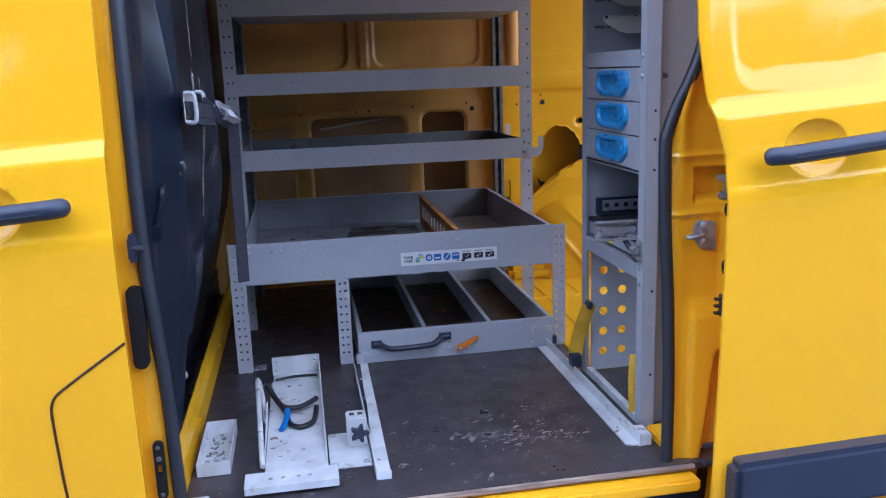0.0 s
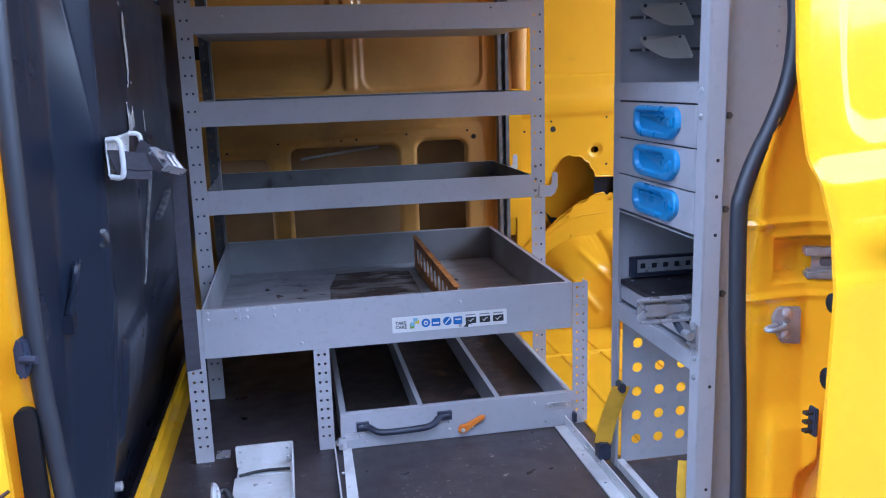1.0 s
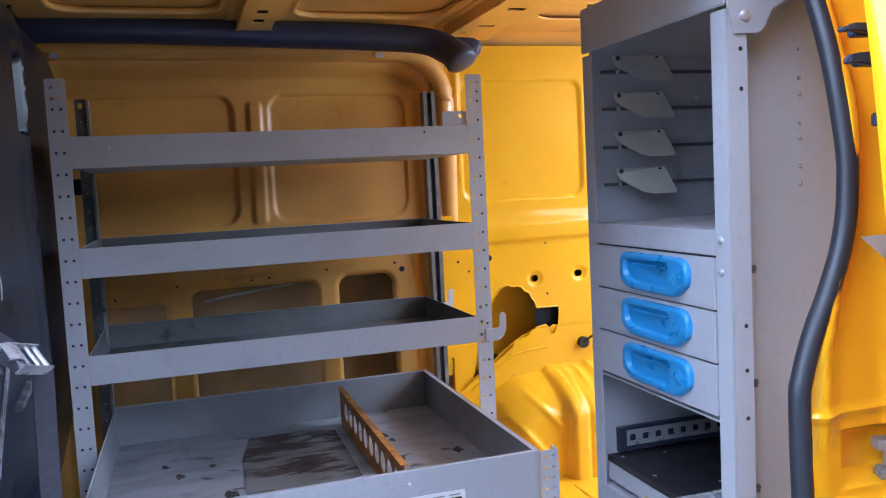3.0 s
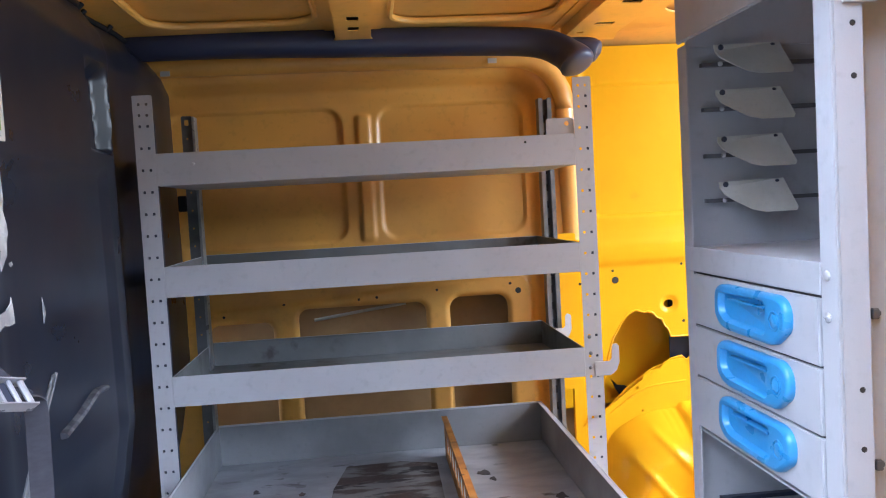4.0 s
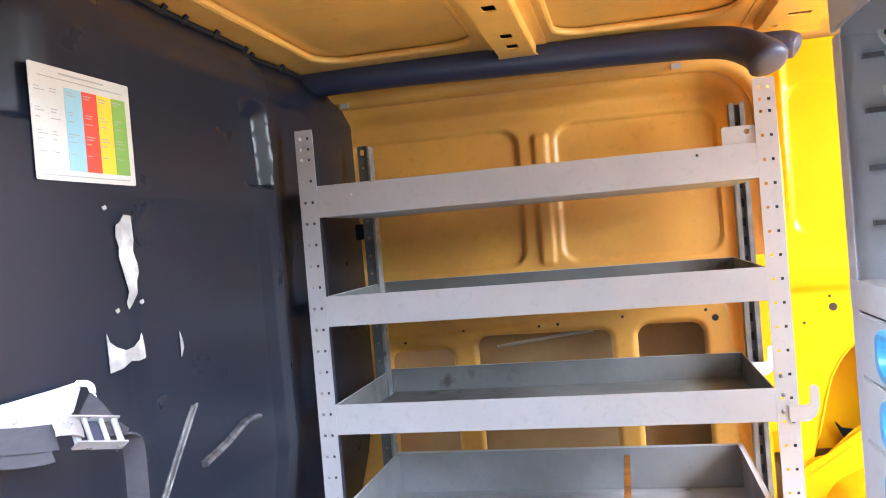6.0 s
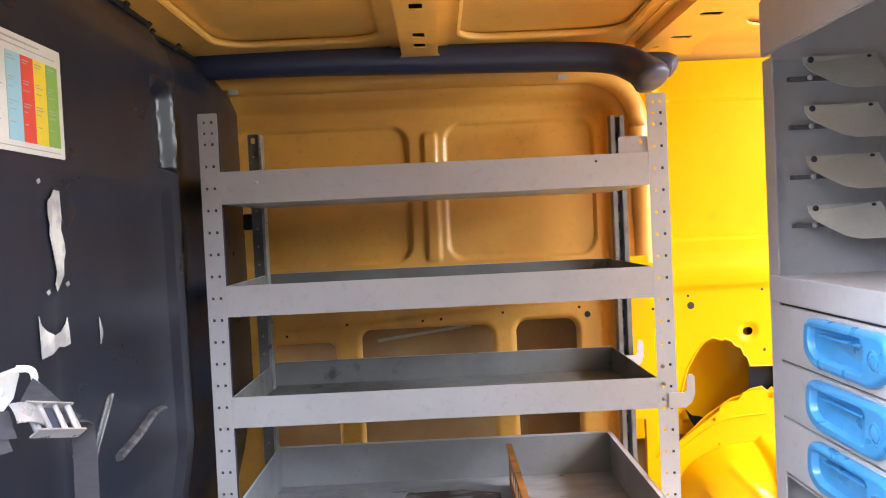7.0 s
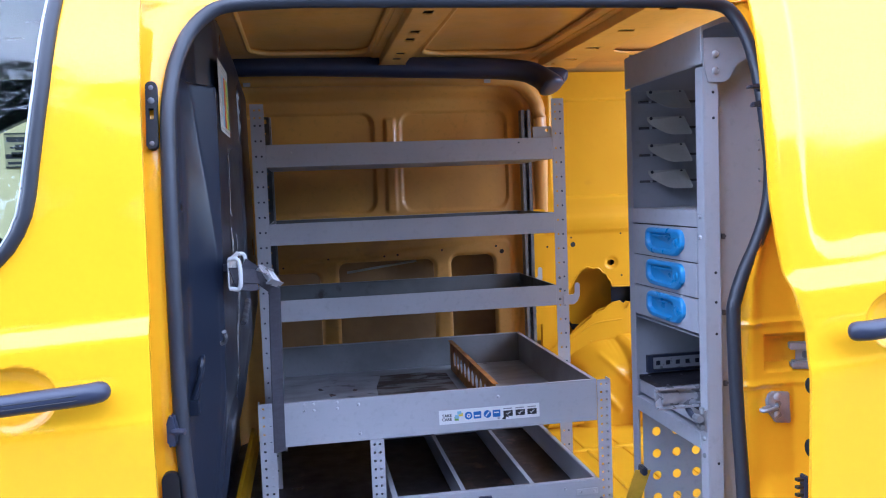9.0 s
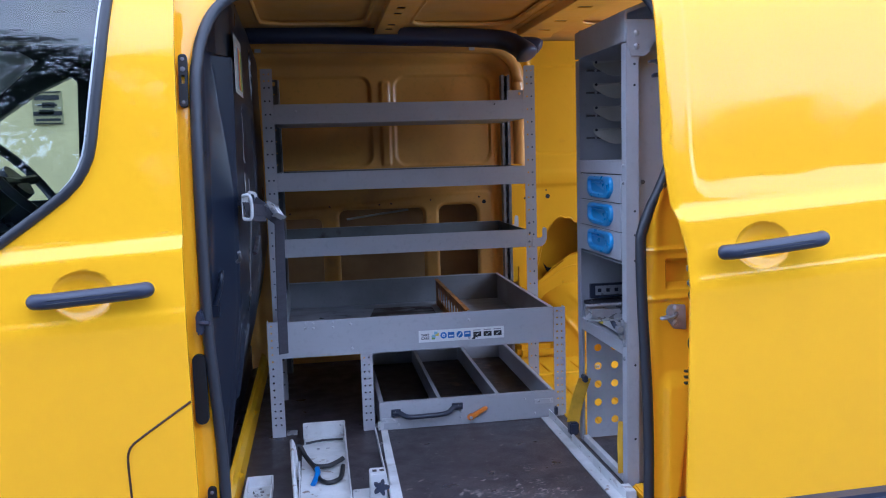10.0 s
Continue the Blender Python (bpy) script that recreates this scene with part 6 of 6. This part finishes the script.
def pull(parent, x0, x1, z0, z1, y):
    bm = tube(smooth_path([(x0, y + 0.018, z0), (x0 + 0.012, y + 0.004, z0 + 0.002), (x0 + 0.05, y, z0 + (z1 - z0) * 0.2), (x1 - 0.04, y, z1 - (z1 - z0) * 0.15), (x1 - 0.008, y + 0.006, z1), (x1, y + 0.02, z1)]), 0.017, 14, 1.0,
              radii=[lerp(i / 30, ((0, 0.010), (0.04, 0.0145), (0.12, 0.0172), (0.5, 0.0178), (0.88, 0.0175), (0.96, 0.015), (1, 0.010))) for i in range(31)])
    ob = part("handle", bm, TRIM, parent, "dark blue-grey grip handle", smooth=True)
    for k in (-0.004, 0.004):
        part("groove", tube([(x0 + (x1 - x0) * q, y - 0.0172, z0 + (z1 - z0) * q + k) for q in steps(0.16, 0.86, 6)], 0.0009, 6), INK, ob, smooth=True)
    return ob


pull(cd, -0.692, -0.450, 1.231, 1.247, 1.376)
gap = smooth_path([(x, cab_skin(x, z) - 0.0006, z) for x, z in ((-0.379, 0.984), (-0.418, 0.958), (-0.455, 0.933), (-0.490, 0.909), (-0.512, 0.892), (-0.522, 0.874), (-0.525, 0.850), (-0.524, 0.78), (-0.522, 0.70), (-0.515, 0.58), (-0.508, 0.45))])
part("panel_gap", tube(gap, 0.0028, 6), material("gap_dark_red_brown", (0.05, 0.012, 0.006), 0.6), cd, "dark panel gap round the filler flap", smooth=True)

sd = thing("sliding_door", "glossy yellow sliding side door standing open, slid back", "door")


def slide_edge(z):
    return lerp(z, ((0.30, 0.770), (0.7, 0.765), (1.20, 0.763), (1.28, 0.760), (1.345, 0.743), (1.39, 0.731), (1.435, 0.724), (1.51, 0.715), (1.65, 0.713), (1.90, 0.713), (2.03, 0.711)))


def slide_skin(x, z):
    d = x - slide_edge(z)
    roll = 0.005 * max(0.0, 1 - d / 0.02) ** 2
    # the upper panel lies a little deeper, with a rounded lower front corner
    p, q = d - 0.058, z - 1.412 - 0.07 * (x - 0.8)
    e = 0.045 - math.hypot(max(0.045 - p, 0.0), max(0.045 - q, 0.0)) if p < 0.045 or q < 0.045 else 0.045
    k = 0.0055 * soft_step(e, 0.016)
    return skin(z - 0.07 * (x - 0.8) - 0.028) - 0.120 + roll + dent(x, z, 0.943, 1.292, 0.068, 0.054, 0.024) + k


part("door_skin", sheet([0.0, 0.004, 0.008, 0.014, 0.02, 0.03] + steps(0.04, 0.10, 12) + steps(0.102, 0.26, 64) + steps(0.265, 0.45, 22) + steps(0.47, 1.2, 14), sorted(set(steps(0.30, 1.12, 36) + steps(1.12, 1.20, 14) + steps(1.20, 1.23, 6) + steps(1.232, 1.352, 48) + steps(1.355, 1.40, 12) + steps(1.41, 2.03, 40))),
                        lambda u, z: (slide_edge(z) + u, slide_skin(slide_edge(z) + u, z), z), (0, 0.007, 0)), YELLOW, sd, smooth=True)
part("door_edge", sheet(steps(0, 1, 4), steps(0.30, 2.03, 40), lambda u, z: (slide_edge(z) + 0.004 + 0.10 * u, slide_skin(slide_edge(z) + 0.004, z) + 0.008 + 0.045 * u, z), (0.004, 0.004, 0)), YELLOW, sd, smooth=True)
part("inner_skin", sheet(steps(0, 1, 8), steps(0.30, 2.03, 40), lambda u, z: (slide_edge(z) + 0.100 + (1.95 - slide_edge(z) - 0.10) * u, slide_skin(slide_edge(z) + 0.004, z) + 0.052 + 0.010 * min(1.0, u * 6), z), (0, 0.006, 0)), YELLOW, sd, smooth=True)
pull(sd, 0.822, 1.072, 1.282, 1.305, 1.246)
part("rub_strip", plate("xz", [(0.792, 0.545), (0.812, 0.542), (2.0, 0.556), (2.0, 0.690), (0.812, 0.662), (0.792, 0.655)], [], 1.258, 0.06), TRIM, sd, "dark plastic rubbing strip", bevel=0.012)
for z, h in ((1.178, 0.030), (1.062, 0.034)):
    part("edge_bumper", tube([(slide_edge(z) + 0.030, slide_skin(slide_edge(z), z) + 0.030, z), (slide_edge(z) + 0.014, slide_skin(slide_edge(z), z) + 0.026, z), (slide_edge(z) + 0.010, slide_skin(slide_edge(z), z) + 0.025, z)], 0.012, 14, h / 0.024, radii=[0.012, 0.012, 0.007]), MATT, sd, "black rubber bumper", smooth=True)
for x, z, l in ((0.80, 0.656, 0.03), (0.80, 0.618, 0.035)):
    part("guide_pin", boxes((x - 0.028, x + 0.004, 1.36, 1.375, z - 0.004, z + 0.006)), TRIM, sd, bevel=0.002)

# cab: far side with its window, seat and wheel seen through the glass
cf = part("cab_shell", join(plate("xz", [(-1.95, 0.42), (-0.46, 0.42), (-0.46, 2.04), (-1.95, 2.04)], [[(-1.10, 1.38), (-1.075, 1.88), (-1.10, 1.905), (-1.24, 1.84), (-1.41, 1.725), (-1.70, 1.50), (-1.75, 1.40), (-1.72, 1.37)]], 3.33, 0.05),
                            boxes((-1.95, -0.46, 1.75, 3.40, 2.045, 2.06), (-1.95, -0.46, 1.5, 3.4, 0.36, 0.41))), BLACK, bevel=0.004)
structure(cf, "dark cab interior with a far window opening", "cab")
st1 = thing("cab_seat", "dark fabric cab seat behind the window glass", "seat")
part("seat_back", sheet(steps(2.45, 2.90, 8), steps(1.0, 1.42, 8), lambda y, z: (-0.66 - 0.10 * (z - 1.0) + 0.06 * ((y - 2.67) / 0.22) ** 2, y, z), (0.12, 0, 0)), SEAT, st1, smooth=True, bevel=0.02)
part("seat_cushion", boxes((-1.15, -0.62, 2.45, 2.90, 0.85, 1.02)), SEAT, st1, bevel=0.04)
sw = thing("steering_wheel", "black steering wheel in the cab", "steering wheel")
ring = [(-1.15 - 0.122 * math.sin(a), 2.75 + 0.19 * math.cos(a), 1.475 + 0.146 * math.sin(a)) for a in steps(0, 2 * math.pi * 31 / 32, 31)]
part("rim", tube(ring, 0.017, 10, closed=True, up=(0.77, 0, 0.64)), TRIM, sw, smooth=True)
part("hub", tube([(-1.15, 2.75, 1.475), (-1.18, 2.75, 1.45)], 0.07, 16), BLACK, sw, smooth=True)
for y0 in (2.58, 2.92):
    part("spoke", tube([(-1.16, 2.75, 1.467), (-1.15, y0, 1.475)], 0.018, 8), BLACK, sw, smooth=True)
part("column", tube([(-1.18, 2.75, 1.45), (-1.50, 2.75, 1.18)], 0.06, 12), BLACK, sw, smooth=True)
vs = part("sun_visor", plate("xz", [(-1.26, 1.785), (-1.115, 1.910), (-1.118, 1.928), (-1.165, 1.955), (-1.30, 1.965)], [], 2.90, 0.02), PLATE, bevel=0.006)
tagged(vs, "pale grey sun visor folded down in the cab", "visor")
dash = part("dashboard", boxes((-1.95, -1.30, 1.62, 3.30, 0.7, 1.33)), BLACK, bevel=0.06, segs=3, smooth=True)
structure(dash, "black plastic dashboard in the cab", "dashboard")

ground = part("ground", boxes((-400, 400, -400, 400, -0.2, 0.0)), CONCRETE)
structure(ground, "worn grey tarmac yard", "ground")
house = part("backdrop_house", boxes((-9, 0.2, 7.0, 7.3, 0.0, 4.2)), CREAM)
structure(house, "cream rendered wall beyond the van", "wall")
sg = thing("wall_sign", "small black and cream notice on the cream wall", "sign")
part("board", boxes((-2.41, -2.17, 6.985, 7.0, 1.88, 2.16)), SIGN_BOARD, sg)
for x0, x1, z0, z1 in ((-2.405, -2.175, 2.145, 2.155), (-2.39, -2.19, 2.085, 2.125), (-2.33, -2.23, 2.02, 2.065), (-2.37, -2.21, 2.035, 2.048), (-2.405, -2.175, 1.955, 1.99), (-2.36, -2.24, 1.965, 2.005), (-2.39, -2.19, 1.91, 1.93), (-2.405, -2.175, 1.885, 1.893)):
    part("print_bar", boxes((x0, x1, 6.978, 6.985, z0, z1)), INK, sg)


def tree(x, y, h, spread, seed, label):
    random.seed(seed)
    t = thing("tree", label, "tree", "trees round the yard")
    limbs = [tube(smooth_path([(x, y, 0), (x + 0.1, y, h * 0.3), (x - 0.1, y + 0.1, h * 0.6)]), 0.2, 8, radii=[0.24 - 0.012 * i for i in range(13)])]
    for i in range(7):
        a = random.uniform(0, 6.28)
        z0 = h * random.uniform(0.3, 0.55)
        limbs.append(tube(smooth_path([(x, y, z0), (x + spread * 0.4 * math.cos(a), y + spread * 0.4 * math.sin(a), z0 + h * 0.15), (x + spread * 0.8 * math.cos(a), y + spread * 0.8 * math.sin(a), z0 + h * 0.25)], 3), 0.06, 6, radii=[0.09, 0.08, 0.07, 0.06, 0.05, 0.04, 0.03]))
    part("trunk", join(*limbs), BARK, t, smooth=True)
    centres = []
    for _ in range(44):
        a, r = random.uniform(0, 6.28), spread * random.uniform(0.2, 1.0)
        centres.append((x + r * math.cos(a), y + r * math.sin(a), h * random.uniform(0.22, 0.98) - 0.18 * r))
    vs, fs = [], []
    for c in centres:
        for _ in range(200):
            p = Vector(c) + Vector((random.gauss(0, 1), random.gauss(0, 1), random.gauss(0, 0.7))) * spread * 0.16
            n = Vector((random.gauss(0, 1), random.gauss(0, 1), random.gauss(0, 1))).normalized()
            a = n.orthogonal().normalized() * random.uniform(0.07, 0.13)
            b = n.cross(a).normalized() * random.uniform(0.05, 0.1)
            k = len(vs)
            vs += [p - a, p + b, p + a, p - b]
            fs.append((k, k + 1, k + 2, k + 3))
    me = bpy.data.meshes.new("crown")
    me.from_pydata(vs, [], fs)
    me.materials.append(LEAF)
    cr = new("crown", me)
    cr.parent = t
    cr["kind"] = "stuff"


random.seed(21)
spots = [(-18.0 + 2.9 * i + random.uniform(-0.7, 0.7), -9.8 + random.uniform(-0.8, 0.8), random.uniform(6.6, 8.4), random.uniform(2.3, 2.9)) for i in range(14)]
for i, (x, y, h, r) in enumerate(spots):
    h, r = (h * 1.3, r) if x < 0.5 else ((h * 0.75, r) if x < 3.5 else (h * 0.53, r * 0.8))
    tree(x, y, h, r, 30 + i, "leafy dark green tree at the edge of the yard")
# Unseen hedge, added to close bright gaps in the van's reflections of the trees.
hedge_v, hedge_f = [], []
random.seed(5)
for _ in range(24000):
    p = Vector((random.uniform(-22, 26), -10.2 + random.gauss(0, 0.7), random.uniform(0.0, 1.0) ** 0.8 * 3.3))
    n = Vector((random.gauss(0, 1), random.gauss(0, 1), random.gauss(0, 1))).normalized()
    a = n.orthogonal().normalized() * random.uniform(0.16, 0.30)
    b = n.cross(a).normalized() * random.uniform(0.12, 0.22)
    k = len(hedge_v)
    hedge_v += [p - a, p + b, p + a, p - b]
    hedge_f.append((k, k + 1, k + 2, k + 3))
hm = bpy.data.meshes.new("hedge")
hm.from_pydata(hedge_v, [], hedge_f)
hm.materials.append(LEAF)
tagged(new("hedge", hm), "unseen dark green leafy hedge, added to fill the reflected tree line", "hedge", kind="stuff")
